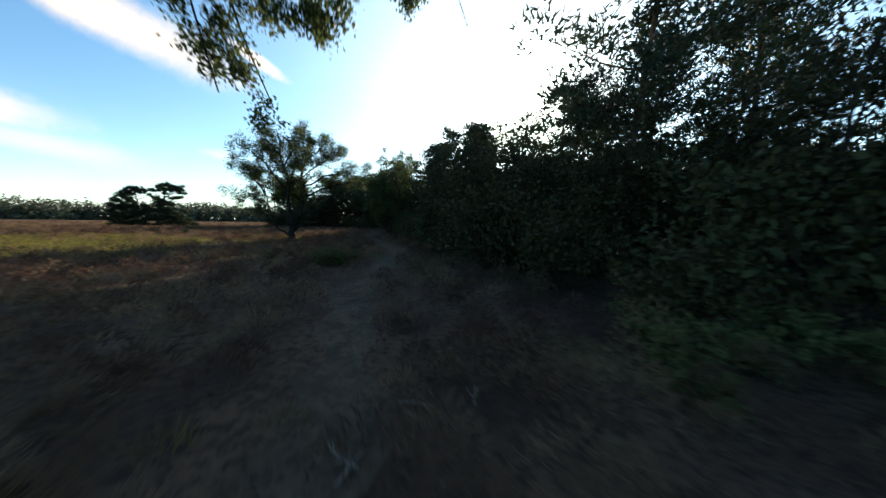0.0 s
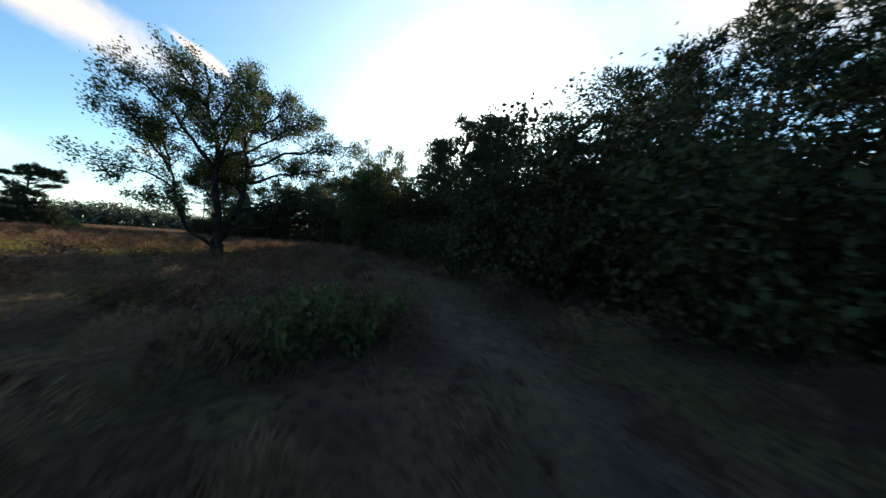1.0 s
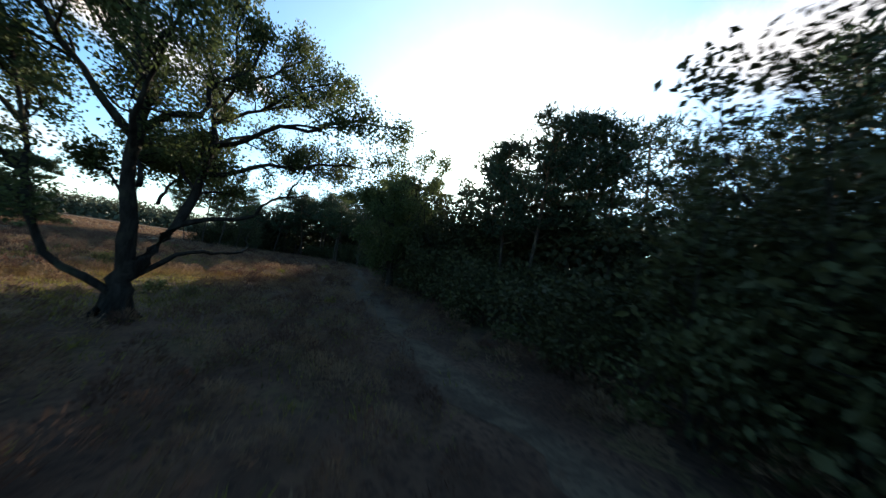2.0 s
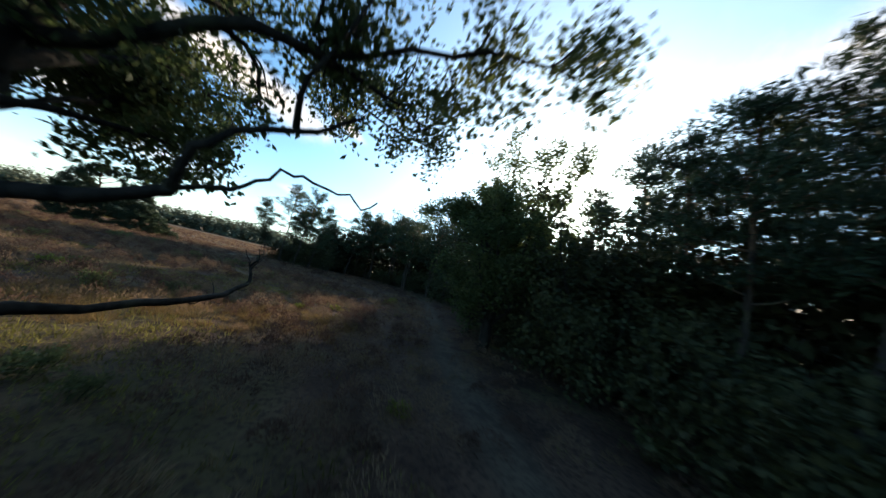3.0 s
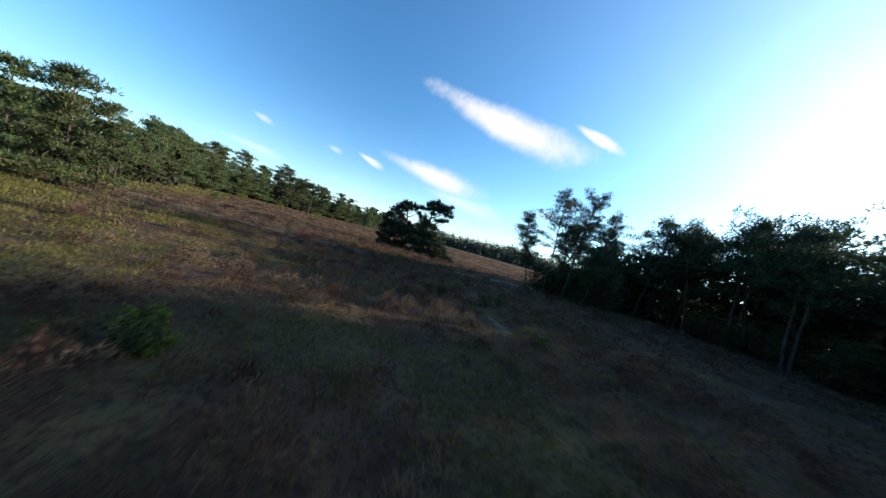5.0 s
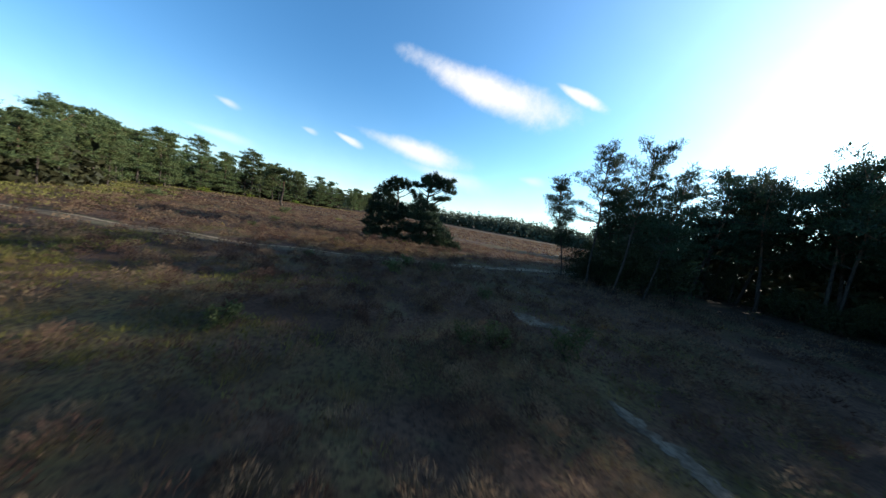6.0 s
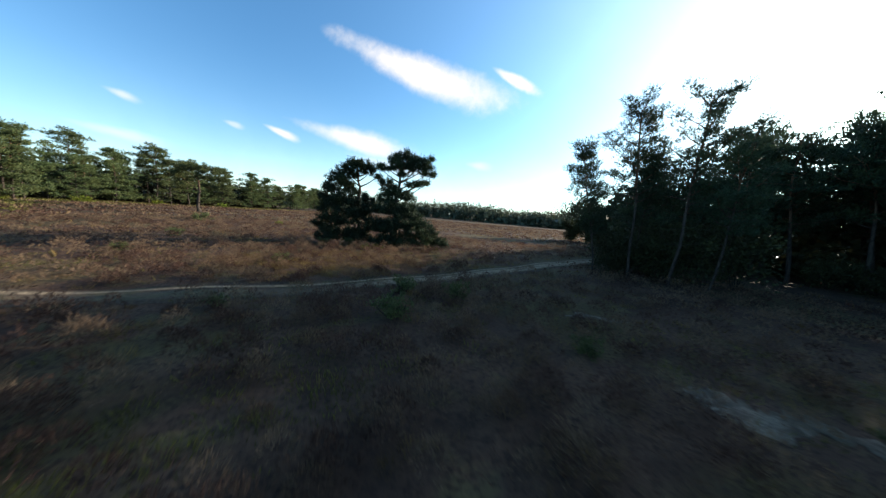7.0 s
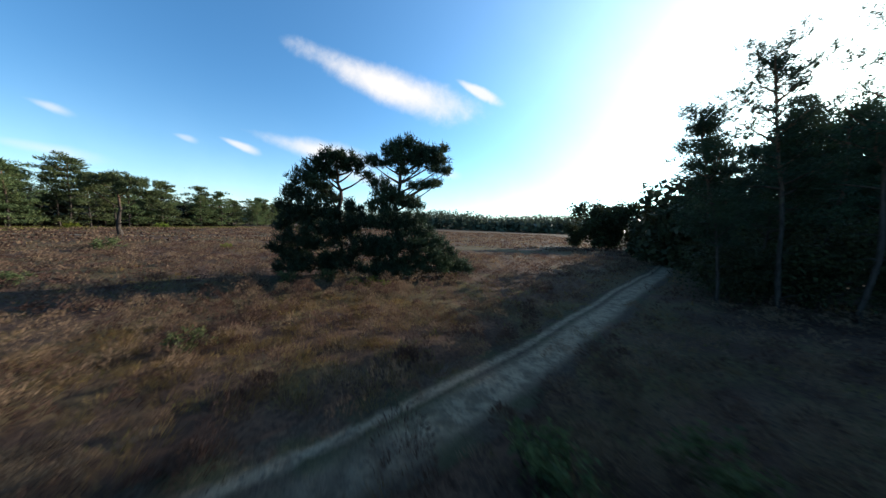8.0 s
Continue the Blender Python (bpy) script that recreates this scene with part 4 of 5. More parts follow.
# (14.9, 25.4) is added for its shadow on the heath
for x, y, s, k in [(7.4, -3.4, 0.8, 1), (6.6, -13.2, 0.7, 1), (4.9, -15.2, 1.05, 0), (9.0, -17.5, 1.1, 0), (6.6, -12.0, 0.8, 0), (11.0, 9.5, 0.62, 1), (13.5, 15.5, 0.72, 0), (13.2, 17.8, 0.62, 1), (9.8, 1.0, 0.66, 1), (6.4, -20, 1.0, 0),
                   (14.5, 20.5, 0.9, 1), (16.5, 23.4, 0.72, 0), (18.6, 25.6, 0.7, 1), (12.6, 12.6, 1.0, 1), (13.4, 13.6, 1.05, 1), (17.5, 18.5, 0.8, 0), (14.9, 25.4, 1.15, 1)]:
    plant(leaf_b if k else leaf_a, x, y, rng, s)
for x, y, s, k in [(4.9, -0.6, 0.9, 1), (5.5, -1.9, 0.77, 0), (5.9, -3.1, 1.3, 1), (6.5, -4.5, 0.82, 0), (7.0, -5.8, 1.2, 1), (11.2, 12.0, 1.3, 1)]:
    plant(leaf_b if k else leaf_a, x, y, rng, s)
plant(pine_b, 6.9, -10.6, rng, 1.08)
# two pines added so that their high crowns shade the ground near the oak
shade_pine = scots_pine("pine_tree", spot(16.0, 24.6), 10.8, 0.62, 2.5, 37, "tall scots pine with a high crown, added to shade the heath", limbs=16, tufts=30, pad=0.85, per=5, length=0.28, width=0.036, group="pines of the wood", mat=NEEDLE_BLUE)
plant(shade_pine, 14.2, 22.2, rng, 0.96)
# the wood further on, round the corner of the heath
for x, y, h, k in [(19, 32.5, 6.4, 0), (18, 35.5, 8.0, 0), (17.4, 39, 10.6, 0), (18.8, 42, 10.8, 1), (21, 38.5, 11.0, 0), (21, 45, 12.0, 0), (23.5, 41, 12.0, 1), (16.8, 46.5, 10.9, 1), (16.2, 52.0, 12.4, 1), (13.4, 54.4, 11.3, 0), (9.2, 55.2, 10.2, 0), (6.4, 55.0, 7.6, 0)]:
    plant(pine_d if k else pine_c, x, y, rng, h / (10.0 if k else 11.6))
# (3.2, 55.4), (6.4, 57.8), (17.4, 27.4) and (21.6, 51.8) are added to cast shadows
for x, y, h, k in [(11.5, 58, 11, 1), (15, 60, 12.4, 0), (21, 56.6, 13.6, 1), (25, 52, 12, 0), (27, 46, 12, 0), (29, 58, 13, 0), (24, 63, 12, 1), (18, 65, 12, 0), (18.8, 49.4, 12.0, 0), (3.2, 55.4, 9.6, 0), (6.4, 57.8, 9.0, 0), (26, 34, 8.6, 0), (22.5, 31, 7.6, 1), (17.4, 27.4, 8.0, 0), (21.6, 51.8, 13.0, 0), (30, 41, 11, 0)]:
    plant(pine_d if k else pine_c, x, y, rng, h / (10.0 if k else 11.6))
# bushes along the footway and under the trees
for x, y, s in [(4.0, -4.6, 1.2), (3.0, -8.0, 1.2), (3.0, -15.4, 1.4), (5.4, -2.2, 1.3), (4.9, -6.6, 1.4), (4.2, -9.4, 1.4), (6.8, 2.2, 1.1), (8.6, 7.8, 1.2), (9.2, 10.4, 1.2),
                (9.6, 13.0, 0.9), (10.8, 16.4, 1.1), (18.4, 34.8, 1.4), (18.6, 38, 1.5), (2.8, 51.6, 1.6), (-0.7, 49.2, 0.85), (0.8, 50.6, 1.2), (1.9, 49.4, 1.1), (1.0, 52.0, 1.2)]:
    plant(bush_a, x, y, rng, s)
for x, y, s in [(2.0, -11.3, 1.1), (1.5, -13.9, 0.9), (5.8, 1.4, 0.85), (7.4, 6.2, 1.1), (5.4, 55.4, 1.1), (15.2, 50.6, 1.0), (17.4, 47.6, 1.1), (18, 51, 1.1), (14.6, 53, 1.1),
                (18.6, 45.4, 1.1)]:
    plant(bush_b, x, y, rng, s)
for x, y, s in [(4.8, -17.6, 0.9), (5.2, -10.5, 1.0), (6.4, -4.4, 0.8), (6.0, -8.2, 0.85), (11.0, 18.2, 0.7), (11.4, 16.2, 0.7), (12.8, 20.0, 0.9), (13.4, 22.0, 0.85), (14.2, 24.8, 0.85),
                (16.4, 26.6, 0.95), (17.8, 28.8, 0.95), (19.4, 30.8, 0.95), (9.8, 5.4, 0.72), (10.8, 2.8, 0.72), (9.0, -1.2, 0.85), (8.6, -5.4, 1.0), (7.8, -13.5, 1.1), (8.5, -19.5, 1.2),
                (10.8, 8.6, 0.7), (17.8, 43.6, 0.8), (17.0, 49.4, 0.8), (4.6, 53.0, 0.9), (7.2, 56.0, 0.9), (11.4, 56.2, 0.9), (-1.2, 49.6, 0.72), (0.2, 49.2, 0.85), (1.6, 48.6, 0.85), (3.4, 47.8, 0.9), (5.2, 48.0, 0.95)]:
    plant(bush_c, x, y, rng, s)
round_tree = leafy_tree("oak_tree", spot(8.3, 82.6), 7.4, 3.6, 46, "dense round dark tree at the far corner of the wood", stems=5, levels=[(12, 2.2, 0.05, 0), (8, 1.1, 0.12, 8)], per=2, size=0.34, scatter=0.35, group="leafy trees of the wood", twigs=False)
for x, y, s in [(12.2, 83.6, 0.95), (15.8, 82, 1.05), (5.9, 84.4, 0.55)]:
    plant(round_tree, x, y, rng, s)

# ---------------------------------------------------------------- the sunlit wood across the heath
edge = smooth_line([(-31, 8), (-37, 20), (-42, 29), (-52, 38), (-68, 46), (-80, 54), (-86, 66), (-90, 80), (-86, 100), (-84, 118), (-90, 150)], 3.4)
for p in edge:
    for row in range(2):
        x, y = p[0] - row * 4.0 * 0.8 + rng.normal() * 1.3, p[1] + row * 2.4 + rng.normal() * 1.3
        plant(low_pine if rng.random() < (0.85 if p[1] < 43 else 0.25) else low_pine_b, x, y, rng, float(np.interp(p[1], [8, 24, 28, 38, 46, 56, 67, 77, 92, 103, 114, 150], [5.0, 5.4, 7.4, 8.0, 9.4, 11.0, 11.4, 11.2, 11.0, 10.4, 9.6, 9.4])) / 9.3 * rng.uniform(0.74, 1.12) * (1 + 0.05 * row))

for x, y, h in [(-29.5, 23.2, 7.0), (-29.0, 25.2, 7.3), (-28.6, 26.6, 6.0), (-31.5, 25.4, 7.6), (-33, 22.5, 6.6)]:
    plant(low_pine_b, x, y, rng, h / 9.0)

# ---------------------------------------------------------------- lone flat-topped pine with a half-dead crown, far on the heath
pine_from_pads("pine_tree", spot(-59.5, 70.8, 0, 0.92), [(0, 0, -0.2), (0.1, 0, 2.4), (0.3, 0.1, 4.2), (0.2, 0, 6.6)],
               [(0.4, 0.2, 8.2, 2.2, 2.0, 0.8), (-2.6, 0, 7.9, 2.0, 1.8, 0.8), (3.0, 0.2, 7.6, 1.9, 1.8, 0.8), (-4.6, 0.2, 6.8, 1.5, 1.5, 0.8), (4.8, 0.2, 6.4, 1.4, 1.5, 0.9), (1.6, 0, 6.6, 1.6, 1.5, 0.7), (5.6, 0, 4.6, 1.3, 1.3, 0.9)],
               24, "lone flat-topped pine with bare lower limbs on the heath", density=22, per=5, length=0.4, width=0.05, r0=0.34, tuft=6)

# ---------------------------------------------------------------- oak whose outer boughs hang over the start of the footway


def hanging_oak():
    base = np.array([-8.2, -18.6, 0.0])
    oak = thing("oak_tree", pose(*base), "oak with drooping leafy boughs over the footway", "tree")
    w = Wood(15)
    w.tube(w.bough((0, 0, -0.2), (0, 0, 1), 6.5, 8, 0.06, 0.1), 0.3, 0.1, 9)
    tips = [(10, 0.65, 0.5, 0), (7, 0.4, 0.12, 7)]
    full = [(10, 1.3, 0.4, 0), (7, 0.7, 0.15, 8)]

    def hang(pts, r, levels):
        w.ramify(smooth_line(pts, 0.4), r, 0.012, levels, 6)

    hang([(0, 0, 3.4), (1.2, 3.0, 6.0), (2.6, 6.4, 6.6), (3.1, 7.8, 5.8), (3.5, 8.7, 4.7), (3.95, 9.55, 3.95)], 0.075, tips)
    hang([(2.4, 6.0, 6.6), (2.8, 7.6, 5.6), (3.0, 8.2, 4.5), (3.2, 8.5, 3.6)], 0.035, tips)
    hang([(2.0, 4.8, 6.5), (3.3, 6.6, 5.9), (4.0, 7.2, 4.9), (4.45, 7.45, 4.2)], 0.04, tips)
    hang([(0, 0, 3.8), (2.5, 3.0, 6.6), (5.0, 6.2, 7.1), (6.5, 7.5, 6.5), (7.2, 7.65, 5.6)], 0.09, tips)
    hang([(4.2, 5.2, 7.0), (5.5, 7.4, 6.9), (6.2, 8.3, 6.0)], 0.05, tips)
    hang([(0, 0, 4.6), (-1.5, 1.8, 6.2), (-2.4, 3.2, 7.6)], 0.09, full)
    hang([(0, 0, 5.0), (1.0, -1.8, 6.8), (1.8, -3.0, 8.0)], 0.09, full)
    hang([(0, 0, 5.6), (0.8, 1.0, 7.6), (1.4, 1.6, 9.0)], 0.09, full)
    hang([(0, 0, 4.2), (-2.0, -1.2, 5.8), (-3.6, -2.0, 6.8)], 0.09, full)
    part("trunk", w.wood_mesh("hanging_oak_wood", OAK_BARK), oak)
    p, d = w.points()
    keep = clear_of_flight(p, base, 1.2, 0.0, 2.6)
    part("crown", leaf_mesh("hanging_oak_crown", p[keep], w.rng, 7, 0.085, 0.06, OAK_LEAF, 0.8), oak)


hanging_oak()

# ---------------------------------------------------------------- small shrubs and seedlings on the heath
seed_rng = np.random.default_rng(9)
seedling = leafy_tree("shrub", spot(-11.3, 37.0), 0.75, 0.8, 71, "small bright green shrub in the heather", stems=7, levels=[(4, 0.4, 0.2, 0), (3, 0.2, 0.2, 5)], per=2, size=0.065, scatter=0.05, category="shrub", group="green shrubs on the heath", r=0.012, mat=FERN_LEAF, twigs=False)
yellow = leafy_tree("shrub", spot(8.8, 27.4), 0.5, 0.7, 72, "low yellowish green shrub in the heather", stems=8, levels=[(4, 0.32, 0.2, 0), (3, 0.16, 0.2, 5)], per=2, size=0.06, scatter=0.05, category="shrub", group="yellow shrubs on the heath", r=0.012, mat=YELLOW_LEAF, twigs=False)
for x, y, s in [(-2.4, 18.7, 0.65), (-1.9, 18.8, 0.55), (-3.8, 17.6, 0.8), (-5.5, 20.3, 0.8), (-0.1, 28.9, 0.8), (-19.0, 42.0, 0.8), (-11.9, 39.5, 0.95), (-42, 57, 1.5), (-9.8, 39.6, 0.9),
                (-19.5, 49.3, 0.9), (-21.3, 48.9, 0.9), (-3.1, 32.8, 1.1), (-5.1, 31.7, 0.9), (-5.9, 31.2, 0.8), (-10.8, 28.4, 0.8), (-26, 40, 0.8), (-31, 46, 0.9), (-49.5, 45, 1.6),
                (-6.3, 36.6, 0.7), (-16.1, 36.1, 0.6), (-2.5, 34.4, 0.7)]:
    plant(seedling, x, y, seed_rng, s)
# and beside the footway
for x, y, s in [(-2.5, -4.7, 1.0), (-1.9, -4.6, 0.9), (-2.8, -4.0, 0.8), (-1.4, -4.4, 0.8), (-2.1, -3.9, 0.9), (-4.1, -1.6, 0.6), (-3.7, -0.8, 0.6), (-0.4, -14.5, 0.9), (0.3, -15.0, 0.9),
                (1.3, -15.6, 1.0), (-1.2, -14.9, 0.7), (0.4, -14.0, 0.9), (1.5, -14.6, 1.0), (2.2, -15.0, 1.0), (1.0, -16.2, 0.8), (6.6, 4.0, 0.9), (6.4, 2.6, 0.8), (8.0, 8.4, 0.8),
                (4.9, 0.2, 0.8), (4.1, -2.2, 0.8), (-1.8, 11.6, 0.6), (-1.0, 10.9, 0.5)]:
    plant(seedling, x, y, seed_rng, s)
for x, y, s in [(1.7, 19.0, 0.5), (3.4, 19.9, 0.55), (-18.0, 49.0, 0.9), (-17.2, 49.1, 1.1), (-16.6, 49.3, 0.8), (-13.3, 52.3, 0.7), (8.2, 26.4, 0.8), (9.2, 28.0, 0.7), (-5.6, 20.6, 0.7), (-6.4, 20.9, 0.7), (-36, 62, 1.0), (-32, 84, 1.6), (-4.0, -1.2, 0.5), (3.4, 10.4, 0.5)]:
    plant(yellow, x, y, seed_rng, s)

for x, y, s in [(-78, 50.5, 2.2), (-72, 47.5, 1.8), (-82.5, 60, 2.0), (-84, 70, 2.4), (-87, 84, 2.2), (-62, 42, 1.8), (-47, 32, 1.8), (-84, 97, 2.6)]:
    plant(yellow, x, y, seed_rng, s)

# ---------------------------------------------------------------- bleached sticks on the trodden ground


def fallen_stick(x, y, turn, length, seed):
    stick = thing("fallen_stick", pose(x, y, float(ground_z(x, y)) + 0.03, 0, 0, turn), "bleached fallen stick lying on the dark ground", "stick", "fallen sticks")
    w = Wood(seed)
    line = w.bough((-length / 2, 0, 0), (1, 0, 0.02), length, 6, 0.16, 0)
    line[:, 2] = 0.012
    w.tube(line, 0.013, 0.006, 6)
    part("stem", w.wood_mesh("stick_stem", DEAD_WOOD), stick)
    for k, (i, side) in enumerate(((2, 1), (4, -1))):
        w.v, w.f, w.count = [], [], 0
        d = unit(np.array([0.7, 0.8 * side, 0.12]))
        w.tube(w.bough(line[i], d, length * (0.4 - 0.12 * k), 4, 0.12, 0.02), 0.007, 0.003, 5)
        part("twig", w.wood_mesh("stick_twig", DEAD_WOOD), stick)


for k, (x, y, turn, length) in enumerate([(-4.3, -13.6, 130, 0.4), (-4.2, -13.75, 20, 0.3), (-3.5, -13.4, -40, 0.36), (-3.0, -13.6, 60, 0.3), (-2.6, -12.6, 10, 0.34)]):
    fallen_stick(x, y, turn, length, 80 + k)

# ---------------------------------------------------------------- heather and grass
# follows the camera's flight; ground cover is finest close to it
FLIGHT_LINE = smooth_line([(-4.7, -15.5), (-3.4, -7.5), (-0.4, 0.8), (1.0, 5.5), (1.65, 8.8), (1.6, 12), (0.6, 16.3), (-3.7, 23), (-8.9, 29.8), (-13, 36.4), (-17, 44)], 0.6)


def patches(x, y, scale, seed):
    """Soft patches over the heath, 0 to 1."""
    k = np.random.default_rng(seed)
    out = np.zeros(len(x))
    for _ in range(7):
        a, f, ph = k.uniform(0, 2 * np.pi), k.uniform(0.5, 1.6) / scale, k.uniform(0, 6.3)
        out += np.sin((x * math.cos(a) + y * math.sin(a)) * f * 2 + ph)
    return 1 / (1 + np.exp(-out * 0.9))


def scatter_field(n, lo, hi, seed, keep):
    k = np.random.default_rng(seed)
    x, y = k.uniform(lo[0], hi[0], n), k.uniform(lo[1], hi[1], n)
    d = away_from(FLIGHT_LINE, x, y)
    sel = (k.uniform(0, 1, n) < keep(x, y, d)) & (away_from(SANDY, x, y) > 0.85 + k.normal(size=n) * 0.2) & (away_from(FOOTWAY, x, y) > 0.8 + k.normal(size=n) * 0.4)
    for line in BARE:
        sel &= away_from(line, x, y) > 0.3 + k.normal(size=n) * 0.12
    return x[sel], y[sel], d[sel]


def tinted(shade, corners, *args):
    """A mesh whose tufts each carry one random number, read by their material."""
    me = sheet(*args)
    me.attributes.new("tuft", "FLOAT", "POINT").data.foreach_set("value", np.repeat(shade, corners).astype(np.float32))
    return me


def tuft_mesh(name, x, y, rng, blades, radius, height, width, lean, mat, tip=0.0):
    """Tufts of upright shoots; each shoot a narrow blade, wider in the middle when tip is given."""
    n = len(x)
    size = rng.uniform(0.6, 1.3, n)
    bx, by = np.repeat(x, blades), np.repeat(y, blades)
    s = np.repeat(size, blades)[:, None]
    a = rng.uniform(0, 2 * np.pi, n * blades)
    r = radius * np.sqrt(rng.uniform(0, 1, n * blades)) * s[:, 0]
    out = np.stack([np.cos(a), np.sin(a), np.zeros_like(a)], 1)
    p = np.stack([bx, by, ground_z(bx, by) - 0.02], 1) + out * r[:, None]
    d = unit(out * lean * rng.uniform(0.2, 1.2, (n * blades, 1)) + rng.normal(size=(n * blades, 3)) * 0.22 + np.array([0, 0, 1.0]))
    w = unit(np.cross(d, rng.normal(size=(n * blades, 3)))) * width * rng.uniform(0.6, 1.3, (n * blades, 1))
    h = height * s * rng.uniform(0.55, 1.1, (n * blades, 1)) * (1 - 0.35 * (r / radius)[:, None] / s)
    if tip:
        v = np.stack([p, p + d * h * 0.6 + w, p + d * h, p + d * h * 0.55 - w], 1)
        i = np.arange(n * blades)[:, None] * 4
        return tinted(np.repeat(rng.uniform(0, 1, n), blades), 4, name, v.reshape(-1, 3), np.concatenate([i + [0, 1, 2], i + [0, 2, 3]], 1).reshape(-1, 3), mat)
    v = np.stack([p - w, p + w, p + d * h], 1)
    return tinted(np.repeat(rng.uniform(0, 1, n), blades), 3, name, v.reshape(-1, 3), np.arange(3 * n * blades).reshape(-1, 3), mat)


def dome_mesh(name, x, y, rng, sprigs, radius, height, length, width, mat, whole=True):
    """Cushions of heather: short sprigs standing out of a low uneven dome."""
    n = len(x)
    size, squash = np.repeat(rng.uniform(0.55, 1.35, n), sprigs), np.repeat(rng.uniform(0.7, 1.3, n), sprigs)
    m = n * sprigs
    a, u = rng.uniform(0, 2 * np.pi, m), np.sqrt(rng.uniform(0, 1, m))
    r = radius * size * u
    bx, by = np.repeat(x, sprigs) + r * np.cos(a), np.repeat(y, sprigs) + r * np.sin(a)
    z = ground_z(bx, by) + height * size * squash * np.sqrt(1.02 - u * u) * rng.uniform(0.55, 1.0, m)
    p = np.stack([bx, by, z], 1)
    d = unit(np.stack([np.cos(a) * u * 1.1, np.sin(a) * u * 1.1, np.full(m, 0.8)], 1) + rng.normal(size=(m, 3)) * 0.35)
    w = unit(np.cross(d, rng.normal(size=(m, 3)))) * width * rng.uniform(0.6, 1.3, (m, 1))
    ln = length * rng.uniform(0.6, 1.3, (m, 1))
    v = np.stack([p - d * ln * 0.5, p + w, p + d * ln * 0.6, p - w], 1)
    shade = np.repeat(rng.uniform(0, 1, n), sprigs)
    if not whole:
        return tinted(shade, 3, name, v[:, [1, 2, 3]].reshape(-1, 3), np.arange(3 * m).reshape(-1, 3), mat)
    i = np.arange(m)[:, None] * 4
    return tinted(shade, 4, name, v.reshape(-1, 3), np.concatenate([i + [0, 1, 2], i + [0, 2, 3]], 1).reshape(-1, 3), mat)


def cover(name, label, category, n, lo, hi, seed, keep, **shape):
    x, y, d = scatter_field(n, lo, hi, seed, keep)
    make = dome_mesh if "sprigs" in shape else tuft_mesh
    ob = new(name, make(name, x, y, np.random.default_rng(seed + 1), **shape))
    return tagged(ob, label, category, kind="stuff")


def woodside(x, y):
    """1 under the trees of the wood, 0 on the open heath."""
    line = np.interp(y, [-30, -12, 0, 5, 12, 26, 34, 45, 52, 60, 90], [0, 1.2, 5, 6.4, 7.4, 12, 15, 14, 3, 8, 22])
    return 1 / (1 + np.exp(-(x - line) * 2.0))


def oval(x, y, cx, cy, rx, ry):
    return ((x - cx) / rx) ** 2 + ((y - cy) / ry) ** 2 < 1


MOSSY = [(smooth_line(line), wide) for line, wide in (([(-21, 26.2), (-18, 27.4), (-15, 29.5), (-13, 31.8), (-11.5, 33.7)], 0.9), ([(-14, 25.5), (-11.9, 26.7), (-9.6, 28.9)], 0.9),
                                                      ([(-9, 17.4), (-7.5, 18.3), (-6.1, 20.3), (-5, 21.2)], 0.9), ([(-13.5, 31.5), (-12, 33)], 0.5))]


def lawn(x, y):
    """Mossy lawns of short yellowish grass."""
    out = (oval(x, y, -13.5, 20.8, 4.5, 3.0) | oval(x, y, -2, 22.8, 4.2, 2.0) | oval(x, y, -2.2, 14.2, 2.2, 1.4) | oval(x, y, -3, 10.5, 3.2, 3.2)
           | oval(x, y, -14.5, 11.5, 8, 6) | oval(x, y, -26, 21, 8, 4) | oval(x, y, -18.5, 27.2, 3.2, 1.6))
    for line, wide in MOSSY:
        out = out | (away_from(line, x, y) < wide + 0.25 * np.sin(x * 2.7 + y * 1.9))
    return out


def golden(x, y):
    """Where the bleached tussocks stand thick."""
    return oval(x, y, -0.6, 16.8, 4.6, 2.2) | oval(x, y, -17.6, 41.8, 4.5, 1.8) | oval(x, y, -4.5, 14.6, 2.5, 1.6) | oval(x, y, -16.5, 45.4, 4.0, 1.6)


def meadow(x, y):
    """The open meadow between the footway and the sandy path."""
    return (y < np.interp(x, SANDY[:, 0], SANDY[:, 1]) - 1.5) & (x < -6) & (y > 2)


def grassy(x, y):
    """Where grass takes over from heather: not beyond the sandy path, but in some lawns of its own."""
    beyond = y > np.interp(x, SANDY[:, 0], SANDY[:, 1])
    out = patches(x, y, 9.0, 77) * np.where(beyond, 0.55, 1.0)
    return np.where(lawn(x, y) | golden(x, y), 0.95, out)


cover("heather", "dense brown heather with faded purple shoots", "heather", 9800, (-29, -24), (14, 54), 101,
      lambda x, y, d: (d < 5.5) * (1 - 0.8 * lawn(x, y) - 0.35 * (golden(x, y) & ~lawn(x, y) & (y < 30))) * (1 - 0.85 * woodside(x, y)),
      sprigs=195, radius=0.32, height=0.52, length=0.14, width=0.0088, mat=HEATHER, whole=False)
cover("heather", "brown and purple heather cushions along the open heath", "heather", 7600, (-33, -24), (14, 58), 117,
      lambda x, y, d: ((d >= 5.5) & (d < 12)) * (1 - 0.9 * lawn(x, y)) * (1 - 0.85 * woodside(x, y)),
      sprigs=110, radius=0.36, height=0.52, length=0.16, width=0.013, mat=HEATHER, whole=False)
